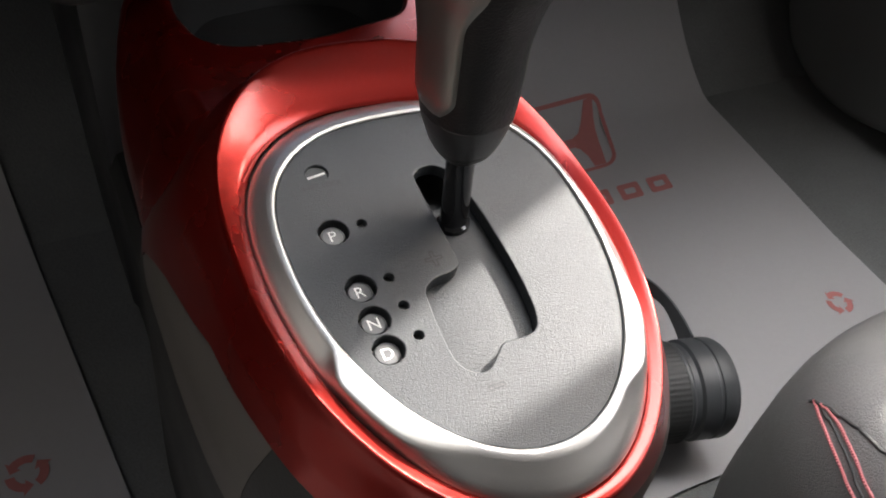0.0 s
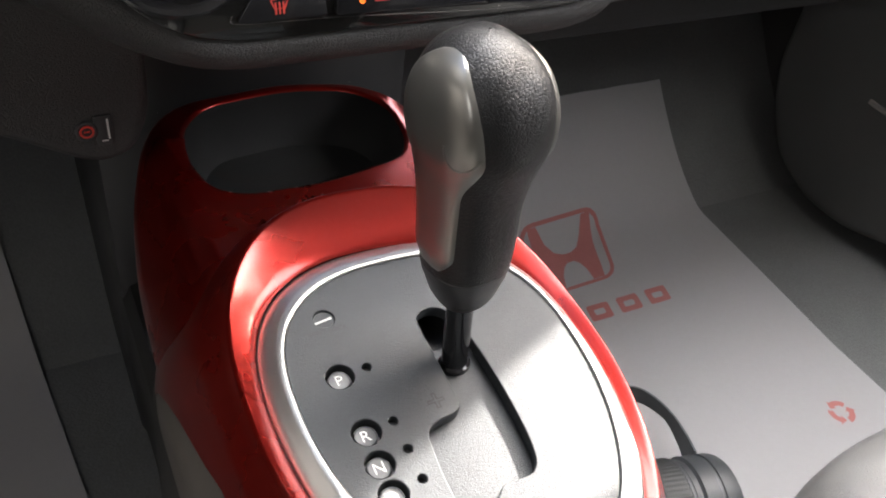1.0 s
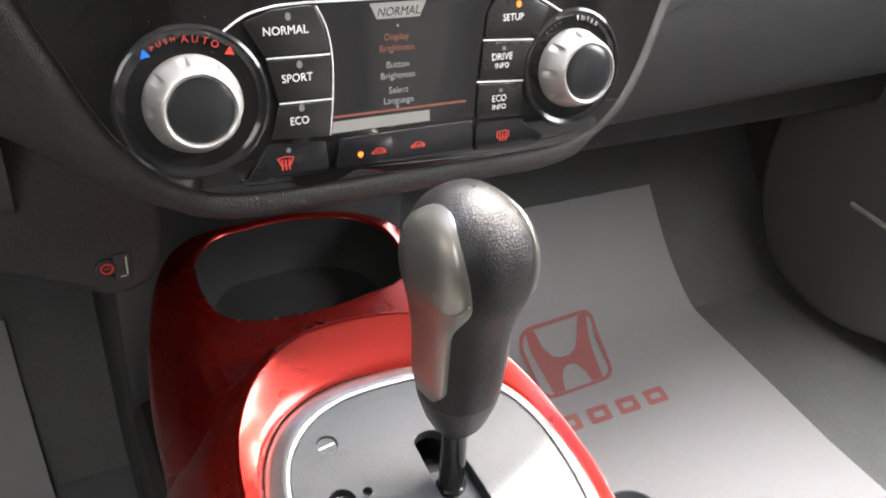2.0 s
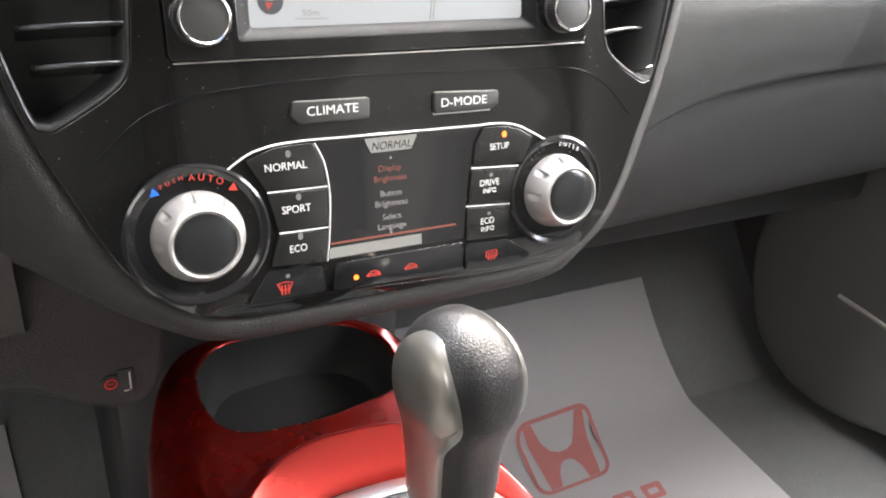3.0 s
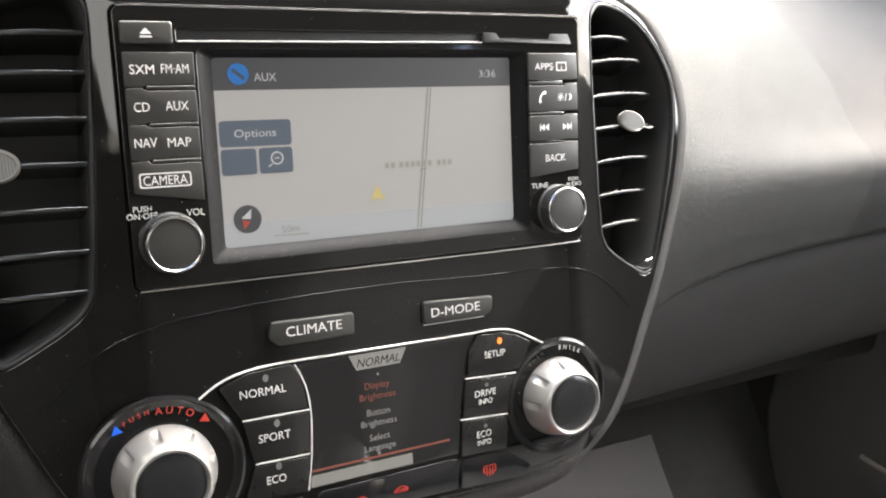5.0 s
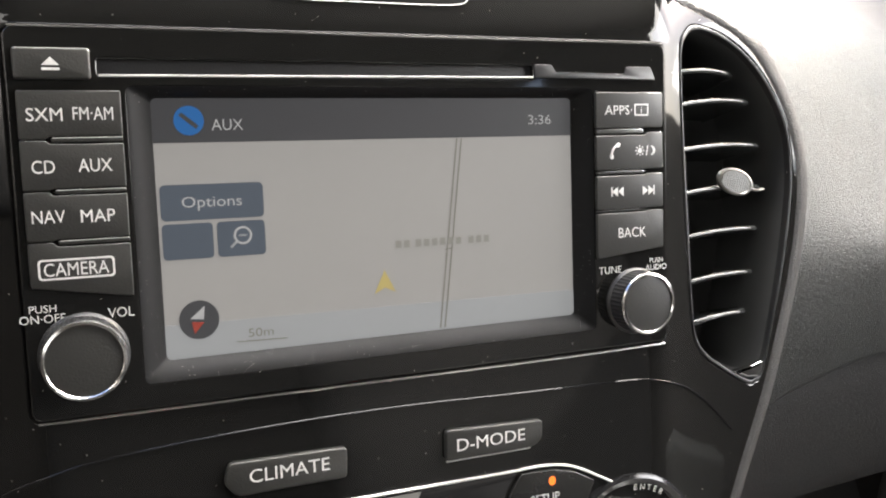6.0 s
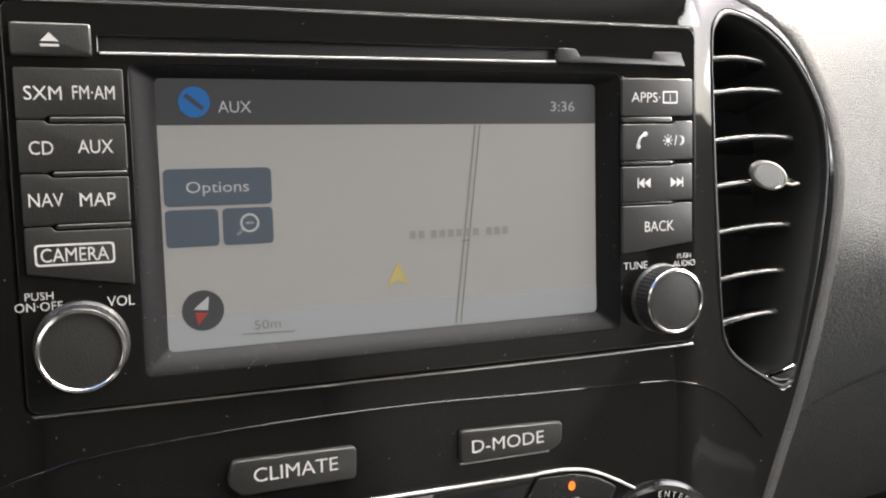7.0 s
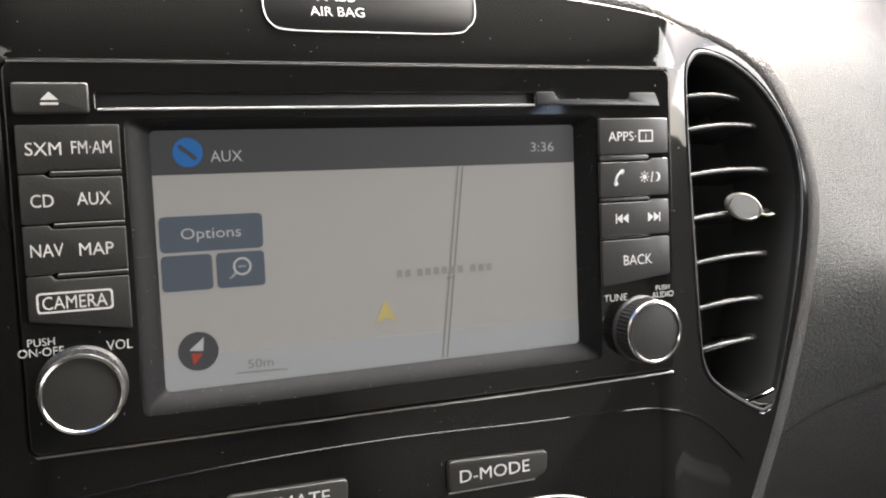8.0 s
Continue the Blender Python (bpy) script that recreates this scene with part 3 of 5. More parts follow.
def head_unit():
    top = thing("car_radio", "gloss black navigation radio with a map on its screen", "car radio", FACE)
    part("backing", slab(rrect(-101, -15, 99, 90, 2), -10.0, -6.5, 0.3), HOLE, top, "dark housing behind the faceplate")
    F = 0.8
    me = sheet(rrect(-97.4, -11.4, 95.4, 86.4, 3), [rpoly([(-70, 72), (67.5, 72), (67.5, -4.5), (-70, -4.5)], 2), rrect(-76.5, 74.6, 46.5, 78.8, 0.6)], -3, F, 0.5)
    part("faceplate", me, GLOSS, top, "dusty gloss black faceplate")
    # bezel sloping down to the screen
    rings = []
    for g, w in ((0.0, F), (-1.0, F - 0.3), (-5.5, -3.2), (-6.2, -4.2)):
        rings.append([((p[0]) * MM, (p[1]) * MM, w * MM) for p in rrect(-70.2 - g, -4.8 - g * 0.8, 67.6 + g * 0.9, 72.2 + g * 0.45, 1.5)])
    part("screen_bezel", loft(rings), DUSTY, top, "sloping gloss black bezel")
    scr = part("screen", slab([(-64.4, -0.6), (63.6, -0.6), (63.6, 69.8), (-64.4, 69.8)], -6, -4.0), MAPBG, top, "lit map screen in grey and beige")
    W = -3.98
    mark([(-64.2, 57.8), (63.4, 57.8), (63.4, 69.7), (-64.2, 69.7)], W, scr, HEADER, "header")
    mark([(-64.2, -0.4), (63.4, -0.4), (63.4, 8.2), (-64.2, 9.3)], W, scr, MAPBAND, "lower_band")
    W2 = W + 0.12
    mark(disc(-54.8, 63.6, 3.9), W2, scr, SCRBLUE, "icon")
    mark([(-57.4, 65.0), (-56.6, 65.8), (-52.4, 62.3), (-53.1, 61.4)], W2 + 0.1, scr, HEADER, "plug_icon")
    lettering("AUX", -44.8, 62.5, 3.0, scr, SCRTEXT, W2 + 0.1, 8.4)
    lettering("3:36", 51.0, 62.9, 2.9, scr, SCRTEXT, W2 + 0.1, 8.0)
    mark(rrect(-63.4, 37.2, -36.2, 46.8, 1.4), W2, scr, SCRBTN, "options_button")
    mark(rrect(-63.4, 26.8, -50.2, 36.4, 1.2), W2, scr, SCRBTN, "left_button")
    mark(rrect(-49.2, 26.8, -36.2, 36.4, 1.2), W2, scr, SCRBTN, "zoom_button")
    lettering("Options", -50, 42.1, 2.9, scr, SCRTEXT, W2 + 0.1, 15.8)
    ring_part(-42.3, 32.4, 1.9, 2.5, W2, W2 + 0.1, SCRTEXT, scr, "zoom_icon")
    mark(rrect(-43.4, 32.1, -41.2, 32.7, 0.2), W2, scr, SCRTEXT, "zoom_minus")
    mark([(-46.0, 29.5), (-45.5, 29.0), (-43.6, 30.6), (-44.0, 31.2)], W2, scr, SCRTEXT, "zoom_grip")
    for d in (-0.9, 0.6):
        mark([(23.3 + d, 57.6), (23.7 + d, 57.6), (16.4 + d, 0.6), (16.0 + d, 0.6)], W2, scr, SCRROAD, "road_edge")
    mark([(17.6, 24.6), (20.2, 24.9), (20.2, 24.5), (17.6, 24.2)], W2, scr, SCRROAD, "road_edge")
    # street name as plain bars
    for a, n in ((1.9, 2), (8.2, 6), (25.4, 3)):
        for k in range(n):
            mark([(a + 2.6 * k, 25.8), (a + 2.6 * k + 1.7, 25.8), (a + 2.6 * k + 1.7, 28.0), (a + 2.6 * k, 28.0)], W2 + 0.05, scr, SCRNAME, "name_bar")
    mark([(-1.9, 19.6), (-5.2, 12.8), (-1.9, 14.4), (1.4, 12.8)], W2, scr, SCRYELL, "arrow")
    mark(disc(-55.2, 10.2, 5.3), W2, scr, HEADER, "compass")
    mark([(-53.6, 13.9), (-57.6, 10.6), (-54.0, 10.2)], W2 + 0.1, scr, SCRTEXT, "compass_north")
    mark([(-57.2, 9.8), (-54.0, 9.4), (-56.6, 6.4)], W2 + 0.1, scr, SCRRED, "compass_south")
    lettering("50m", -38.8, 5.2, 2.4, scr, SCRROAD, W2 + 0.05, 7.0)
    mark([(-45.6, 2.9), (-31.6, 2.5), (-31.6, 2.85), (-45.6, 3.2)], W2, scr, SCRROAD, "scale_bar")
    # chrome tubes added as the glints on the faceplate's bevelled edges
    part("lower_edge_glint", tube([(-96 * MM, -11.8 * MM, 0.5 * MM), (60 * MM, -12.6 * MM, 0.5 * MM), (95 * MM, -12.4 * MM, 0.3 * MM)], 0.4 * MM, 8), CHROME, top, "chrome tube for the faceplate's lower glint")
    part("upper_edge_glint", tube([(-96 * MM, 86.5 * MM, 0.7 * MM), (94 * MM, 86.5 * MM, 0.7 * MM)], 0.35 * MM, 8), CHROME, top, "chrome tube for the faceplate's upper glint")
    # slot and eject
    part("disc_slot", slab(rrect(-77, 74.2, 47, 79.2, 0.5), -3, -1.0), SATIN, top, "narrow disc slot")
    part("slot_lip", tube([(-76.3 * MM, 74.7 * MM, F * MM), (46.3 * MM, 75.3 * MM, F * MM)], 0.32 * MM, 6), PALE, top)
    b = part("eject_button", slab(rrect(-95.4, 73.6, -78.0, 81.2, 0.8), F - 1, F + 1.6, 0.6), BUTTON, top, "dark eject button")
    mark([(-87.0, 78.9), (-89.0, 76.9), (-85.0, 76.9)], F + 1.6, b, WHITE, "eject_mark")
    mark([(-89.0, 76.3), (-85.0, 76.3), (-85.0, 75.7), (-89.0, 75.7)], F + 1.6, b, WHITE, "eject_bar")
    part("card_cover", slab(rpoly([(46.9, 75.2), (46.9, 79.2), (52.8, 79.2), (54.4, 76.8), (79.2, 76.5), (80.0, 79.0), (89.4, 79.0), (91.2, 74.8)], 0.5), F - 0.6, F + 0.5, 0.25), SATIN, top, "black card cover, dusty")
    part("card_lip", tube([(54.8 * MM, 76.8 * MM, (F + 0.4) * MM), (79.2 * MM, 76.5 * MM, (F + 0.4) * MM)], 0.28 * MM, 6), CHROME, top)
    # left keys
    rows = [(70.9, 70.9, 59.1, 59.8), (58.8, 57.9, 46.6, 47.0), (46.3, 45.3, 34.1, 34.5), (33.8, 32.7, 22.8, 19.0)]
    words = [("SXM", "FM\u00b7AM"), ("CD", "AUX"), ("NAV", "MAP"), None]
    K = F + 1.2
    for i, (a, a_in, c, c_in) in enumerate(rows):
        out = [(-95.2, a), (-89.4, a), (-88.6, a_in), (-71.5, a_in), (-71.5, c_in)] + ([(-88.6, c_in), (-89.4, c)] if i < 3 else []) + [(-95.2, c)]
        b = part("key", slab(rpoly(out, 0.6), F - 1, K, 0.35), BUTTON, top)
        if words[i]:
            lettering(words[i][0], (-89.2, -90.3, -90.0)[i], (65.1, 52.4, 40.2)[i], 3.2, b, WHITE, K + 0.03, (8.1, 5.2, 7.5)[i])
            lettering(words[i][1], (-78.2, -78.5, -78.7)[i], (65.3, 52.6, 40.0)[i], 3.2, b, WHITE, K + 0.03, (9.3, 7.8, 8.0)[i])
        else:
            lettering("CAMERA", -84.5, 27.1, 3.3, b, WHITE, K + 0.03, 15.0)
            o, q = rrect(-93.3, 24.5, -75.6, 29.7, 1.0), rrect(-92.8, 25.0, -76.1, 29.2, 0.7)
            bm = bmesh.new()
            loft([[(p[0] * MM, p[1] * MM, (K + 0.05) * MM) for p in o], [(p[0] * MM, p[1] * MM, (K + 0.05) * MM) for p in q]], bm=bm)
            part("word_frame", bm, WHITE, b)
        if i < 3:
            low = rows[i + 1][1]
            part("key_bar", slab(rrect(-88.2, low + 0.45, -71.6, c_in - 0.4, 0.4), F - 0.5, K - 0.25, 0.2), BUTTON, b)
            # pale tube drawn as the highlight along the bar's top edge
            part("key_lip", tube([(-87.8 * MM, (c_in - 0.45) * MM, (K - 0.3) * MM), (-71.7 * MM, (c_in - 0.4) * MM, (K - 0.3) * MM)], 0.13 * MM, 6), PALE, b)
    # right keys
    rows = [(70.9, 70.9, 59.7), (57.3, 58.2, 46.4), (44.5, 45.0, 33.9), (32.6, 33.0, 18.1)]
    for i, (a, a_out, c) in enumerate(rows):
        out = [(68.0, a), (86.4, a), (87.2, a_out), (93.4, a_out), (93.4, c + (0.0 if i < 3 else 2.5)), (68.0, c)]
        b = part("key", slab(rpoly(out, 0.7), F - 1, K, 0.35), BUTTON, top)
        m = (min(a, 70.9) + c) / 2 + (0.0, 0.4, 0.2, 0.0)[i]
        if i == 0:
            lettering("APPS\u00b7", 76.4, m, 2.9, b, WHITE, K + 0.03, 10.2)
            o, q = rrect(82.4, m - 1.9, 87.8, m + 1.9, 0.3), rrect(82.9, m - 1.4, 87.3, m + 1.4, 0.2)
            bm = bmesh.new()
            loft([[(p[0] * MM, p[1] * MM, (K + 0.05) * MM) for p in o], [(p[0] * MM, p[1] * MM, (K + 0.05) * MM) for p in q]], bm=bm)
            part("word_frame", bm, WHITE, b)
            lettering("i", 85.1, m, 2.2, b, WHITE, K + 0.03)
        elif i == 1:
            path = smooth_loop([(73.4, m - 2.2), (73.6, m - 0.6), (74.6, m + 1.2), (76.6, m + 2.2)], 5, closed=False)
            part("phone_mark", tube([(p.x * MM, p.y * MM, (K + 0.1) * MM) for p in path], 0.42 * MM, 6), WHITE, b)
            mark(disc(73.6, m - 1.7, 0.8, 12), K + 0.03, b, WHITE, "phone_end")
            mark(disc(76.0, m + 1.9, 0.8, 12), K + 0.03, b, WHITE, "phone_end")
            mark(disc(84.3, m, 0.8, 16), K + 0.03, b, WHITE, "sun_mark")
            for q in range(8):
                d = Vector((math.cos(q * math.pi / 4), math.sin(q * math.pi / 4)))
                e = Vector((-d.y, d.x)) * 0.16
                c0 = Vector((84.3, m))
                mark([c0 + d * 1.1 + e, c0 + d * 1.1 - e, c0 + d * 1.8 - e, c0 + d * 1.8 + e], K + 0.03, b, WHITE, "sun_ray")
            mark([(86.6, m - 1.6), (87.0, m - 1.6), (87.6, m + 1.6), (87.2, m + 1.6)], K + 0.03, b, WHITE, "stroke")
            moon = [(88.8 + 1.5 * math.cos(radians(q)), m + 1.5 * math.sin(radians(q))) for q in range(-100, 101, 20)] + [(88.4 + 1.0 * math.cos(radians(q)), m + 1.3 * math.sin(radians(q))) for q in range(80, -81, -20)]
            mark(moon, K + 0.03, b, WHITE, "moon_mark")
        elif i == 2:
            for s0, cx in ((-1, 75.8), (1, 87.4)):
                for d in (-1.1, 1.1):
                    mark([(cx + d - s0 * 1.0, m + 1.5), (cx + d - s0 * 1.0, m - 1.5), (cx + d + s0 * 1.1, m)], K + 0.03, b, WHITE, "skip_mark")
                mark([(cx + s0 * 2.3 - 0.22, m + 1.5), (cx + s0 * 2.3 - 0.22, m - 1.5), (cx + s0 * 2.3 + 0.22, m - 1.5), (cx + s0 * 2.3 + 0.22, m + 1.5)], K + 0.03, b, WHITE, "skip_bar")
        else:
            lettering("BACK", 81.2, 26.1, 3.2, b, WHITE, K + 0.03, 10.6)
        if i < 3:
            part("key_bar", slab(rrect(68.2, rows[i + 1][0] + 0.5, 86.0, c - 0.45, 0.5), F - 0.5, K - 0.25, 0.2), BUTTON, b)
            part("key_lip", tube([(68.4 * MM, (c - 0.5) * MM, (K - 0.3) * MM), (85.4 * MM, (c - 0.5) * MM, (K - 0.3) * MM), (86.0 * MM, (c - 0.9) * MM, (K - 0.4) * MM)], 0.2 * MM, 6), CHROME, b)
    for w_, x, y, h, wd in (("PUSH", -93.0, 17.4, 1.9, 6.2), ("ON\u00b7OFF", -93.2, 14.9, 2.1, 10.4), ("VOL", -74.9, 15.0, 2.5, 6.3), ("TUNE", 73.3, 14.2, 2.3, 8.6), ("PUSH", 91.2, 16.2, 1.6, 5.2), ("AUDIO", 91.2, 13.9, 1.9, 8.4)):
        lettering(w_, x, y, h, top, WHITE, F + 0.05, wd)
    radio_knob(top, -84.2, 4.8)
    radio_knob(top, 82.5, 3.4)
    return top


head_unit()

# ---------- climate control ----------


def climate_knob(top, cx, cy, r, rim, dish):
    surround = part("dial_surround", lathe([(r + dish, -0.6), (r + dish - 0.5, 1.0), (r + dish - 1.6, 1.5), (r + dish - 3.4, 0.9), (r + 4.4, -1.6), (r + 1.4, -3.0), (r + 0.6, -3.4)], 96, cx, cy), GLOSS_CLEAN, top, "dished gloss black dial ring")
    def dents(a, z):
        """Nine crescent finger dents, steep on one side, cut into the skirt."""
        q = ((math.degrees(a) - 137) / 40 + 0.5) % 1.0 - 0.5
        side = max(0.0, 1 - (q / (0.07 if q < 0 else 0.26)) ** 2)
        return 1 - 0.10 * side * max(0.0, 1 - ((z - 6.4) / 4.0) ** 2)

    prof = [(r, -3.0), (r, 1.6)] + [(r - 0.3 - 3.3 * (i / 9) ** 1.25, 3.0 + 9.4 * i / 9) for i in range(10)]
    b = r - rim
    prof += [(b + 2.2, 12.7), (b + 1.9, 13.5), (b + 1.4, 14.2), (b + 0.8, 14.5), (b + 0.3, 14.2), (b, 13.4)]
    k = part("knob", lathe(prof, 288, cx, cy, wave=dents), KNOB, top, "satin silver knob with finger dents")
    part("cap", lathe([(0.01, 14.6), (r * 0.3, 14.5), (r - rim - 3.4, 14.15), (r - rim - 1.2, 13.8), (r - rim - 0.2, 13.3), (r - rim, 12.6)], 72, cx, cy), CAP, k, "smooth black cap")
    return surround


def arc_words(words, cx, cy, r, mid, step, height, parent, mat, w):
    for i, ch in enumerate(words):
        a = mid - step * (i - (len(words) - 1) / 2)
        lettering(ch, cx + r * math.cos(radians(a)), cy + r * math.sin(radians(a)), height, parent, mat, w, turn=a - 90)


def climate_control():
    top = thing("climate_control", "gloss black climate panel with silver knobs and dim menu screen", "climate control", FACE)
    lcd_l = smooth_loop([(-42.3, -47.2), (-38.6, -56), (-37.0, -68), (-37.8, -84), (-39.8, -99)], 5, closed=False)
    lcd_r = smooth_loop([(28.0, -99), (29.2, -88), (30.4, -74), (33, -56), (37.5, -47.6)], 5, closed=False)
    lcd = part("menu_screen", slab([*lcd_l, *lcd_r], -1, 0.35, 0.15), LCD, top, "dim grey menu screen")
    W = 0.38
    mark([(-20, -47.6), (5.5, -47.6), (2.2, -54.0), (-17.0, -54.0)], W, lcd, LCDBAR, "title_plate")
    lettering("NORMAL", -7.2, -51.2, 3.5, lcd, LCD, W + 0.15, 19, slant=0.25)
    for i, (a, b) in enumerate((("Display", "Brightness"), ("Button", "Brightness"), ("Select", "Language"))):
        for j, t in enumerate((a, b)):
            lettering(t, -8.3, (-61.3, -65.8, -72.6, -77.1, -83.3, -87.6)[2 * i + j], 2.7, lcd, LCDRED if i == 0 else LCDTEXT, W + 0.05)
    mark([(-38.3, -93.6), (6, -93.6), (6, -98.4), (-39.0, -98.4)], W, lcd, LCDBAR, "status_bar")
    mark([(-38.2, -91.3), (24, -91.3), (24, -92.2), (-38.2, -92.2)], W, lcd, LCDRED, "red_line")
    mark(tri(-7.8, -57.0, 0.8), W, lcd, LCDTEXT, "up_mark")
    mark(tri(-9.0, -90.6, 0.8, 180), W, lcd, LCDTEXT, "down_mark")
    # bright trim lines
    line = smooth_loop([(-80.5, -55.0), (-71, -49.2), (-61, -46.6), (-51, -45.8), (-42.5, -45.7)], 5, closed=False) + [Vector((-3, -46.3)), Vector((38.5, -46.8))] + smooth_loop([(40, -46.6), (50, -47.0), (59.5, -49.4), (73, -56.6)], 5, closed=False)
    part("trim_line", tube([(p.x * MM, p.y * MM, 0.5 * MM) for p in line], 0.45 * MM, 6), LINE, top, "thin silver line")
    part("trim_line", tube([(p.x * MM, p.y * MM, 0.45 * MM) for p in lcd_l], 0.38 * MM, 6), LINE, top)
    # keys
    T = 1.2
    lk = [([(-72, -51.5), (-61, -47.6), (-51, -46.8), (-43.4, -46.7), (-39.4, -56), (-38.2, -65.3), (-64.5, -64.8)], "NORMAL", -55.4, -55.3, 18.0),
          ([(-64, -66.4), (-38.0, -66.8), (-38.4, -83.2), (-60.6, -82.8)], "SPORT", -52.2, -73.8, 12.6),
          ([(-60.4, -84.4), (-38.8, -84.8), (-40.4, -99.4), (-65, -97.5)], "ECO", -52.6, -91.0, 7.6)]
    for out, t, u, v, wd in lk:
        b = part("key", slab(rpoly(out, 1.0), -1, T, 0.25), KEYBLACK, top)
        lettering(t, u, v, 3.2, b, WHITE, T + 0.03, wd)
        mark(disc(u + 1.2, v + 5.0, 1.15, 20, 1.5), T, b, LENS_OFF, "lamp")
    rk = [([(38.8, -48), (50, -48.2), (58.5, -50.4), (66, -54.6), (60.5, -66.2), (33.2, -65.2), (34.6, -55)], ("SETUP",), 47.4, -57.2),
          ([(32.6, -67.2), (59, -68.8), (54.5, -84.4), (30.4, -83.2)], ("DRIVE", "INFO"), 42.0, -73.8),
          ([(30.0, -85.0), (53.5, -86.6), (52, -101.5), (29, -100.5)], ("ECO", "INFO"), 40.7, -92.2)]
    for out, t, u, v in rk:
        b = part("key", slab(rpoly(out, 1.0), -1, T, 0.25), KEYBLACK, top)
        lettering(t[0], u, v, 3.0, b, WHITE, T + 0.03, 10.4 if t[0] != "ECO" else 7.2)
        if len(t) > 1:
            lettering(t[1], u, v - 3.9, 2.3, b, WHITE, T + 0.03, 7.0)
            mark(disc(u + 0.8, v + 3.4, 0.9, 16), T, b, LENS_OFF, "lamp")
        else:
            mark(disc(50.0, -51.9, 1.2, 20, 1.45), T, b, AMBER, "lamp")
    for a, c in (((-64.0, -65.6), (-37.6, -66.0)), ((-60.2, -83.6), (-38.5, -83.9)), ((32.5, -66.2), (59.5, -67.8)), ((29.4, -84.0), (53.0, -85.6))):
        part("key_line", tube([(a[0] * MM, a[1] * MM, 0.9 * MM), (c[0] * MM, c[1] * MM, 0.9 * MM)], 0.34 * MM, 6), PALE, top)
    # lower keys with red symbols
    def outlined(keys, w, parent, name, thin=0.74):
        c = sum((Vector(p) for p in keys), Vector((0, 0))) / len(keys)
        bm = bmesh.new()
        loft([[(p[0] * MM, p[1] * MM, w * MM) for p in keys], [((c + (Vector(p) - c) * thin).x * MM, (c + (Vector(p) - c) * thin).y * MM, w * MM) for p in keys]], bm=bm)
        return part(name, bm, REDLIT, parent)

    b = part("lower_key", slab(rpoly([(-66, -99.5), (-42, -101), (-41, -113.2), (-76, -113.2)], 2), -2.0, 0.35, 0.2), GLOSS_CLEAN, top)
    outlined([(-63.2, -105.8), (-59.5, -105.1), (-55.8, -105.8), (-57.4, -109.2), (-61.6, -109.2)], 0.4, b, "screen_heat_mark", 0.78)
    for d in (-1.5, 0, 1.5):
        mark([(-59.9 + d, -106.6), (-59.2 + d, -106.6), (-59.2 + d, -111.0), (-59.9 + d, -111.0)], 0.4, b, REDLIT, "heat_stroke")
    mark(disc(-58.0, -102.9, 1.0, 16), 0.37, b, LENS_OFF, "lamp")
    b = part("lower_key", slab(rpoly([(-36, -101), (28, -101), (27.4, -115), (-38, -113.6)], 2), -2.0, 0.35, 0.2), GLOSS_CLEAN, top)
    mark(disc(-26.9, -109.0, 1.25, 20), 0.37, b, AMBER, "lamp")
    for cx, cy in ((-18.4, -108.6), (0.2, -108.4)):
        outlined(rpoly([(cx - 3.4, cy - 1.2), (cx + 3.4, cy - 1.2), (cx + 3.2, cy + 0.3), (cx + 1.4, cy + 1.3), (cx - 1.2, cy + 1.3), (cx - 2.2, cy + 0.3), (cx - 3.4, cy)], 0.5), 0.4, b, "car_mark", 0.66)
        mark(rrect(cx - 2.0, cy - 0.3, cx + 1.8, cy + 0.1, 0.15), 0.4, b, REDLIT, "car_arrow")
    b = part("lower_key", slab(rpoly([(29.4, -102.3), (52, -103), (66, -113), (60, -117), (28.6, -115.4)], 2), -2.0, 0.35, 0.2), GLOSS_CLEAN, top)
    outlined(rrect(40.0, -111.2, 46.6, -107.6, 0.8), 0.4, b, "rear_heat_mark", 0.78)
    for d in (-1.5, 0, 1.5):
        mark([(43.0 + d, -108.6), (43.6 + d, -108.6), (43.6 + d, -112.4), (43.0 + d, -112.4)], 0.4, b, REDLIT, "heat_stroke")
    # thin chrome tube laid in as the highlight on the panel's lower edge
    edge = smooth_loop([(-77, -110.5), (-74, -113.6), (-35, -114.6), (23, -117.5), (63, -118.2), (86, -114.6)], 5, closed=False)
    part("lower_glint", tube([(p.x * MM, p.y * MM, -0.9 * MM) for p in edge], 0.22 * MM, 6), CHROME, top, "thin chrome tube for the panel's lower glint")
    # mode keys
    for out, t, u, v, wd, h in (([(-52.0, -35.0), (-50.6, -29.2), (-17.0, -29.8), (-17.4, -38.8), (-48.5, -38.8)], "CLIMATE", -33.8, -33.6, 22.6, 3.8), ([(13.4, -39.4), (13.6, -29.8), (46.8, -31.2), (46.4, -37.6), (42.8, -39.6)], "D-MODE", 28.7, -34.8, 23.2, 3.8)):
        b = part("mode_key", slab(rpoly(out, 1.6), -0.5, 1.8, 0.6), BUTTON, top, "raised dark key")
        lettering(t, u, v, h, b, WHITE, 1.84, wd)
    part("mode_key_lip", tube([(13.8 * MM, -39.8 * MM, 0.6 * MM), (42.6 * MM, -40.0 * MM, 0.6 * MM)], 0.25 * MM, 6), PALE, top)
    climate_knob(top, -93.3, -79.9, 18.6, 6.0, 11.2)
    climate_knob(top, 80.0, -82.6, 18.0, 5.4, 9.5)
    arc_words("AUTO", -94, -79.5, 24.0, 76, 9.0, 2.7, top, REDLIT, 1.0)
    arc_words("PUSH", -94, -79.5, 24.4, 109, 6.4, 1.9, top, REDLIT, 0.9)
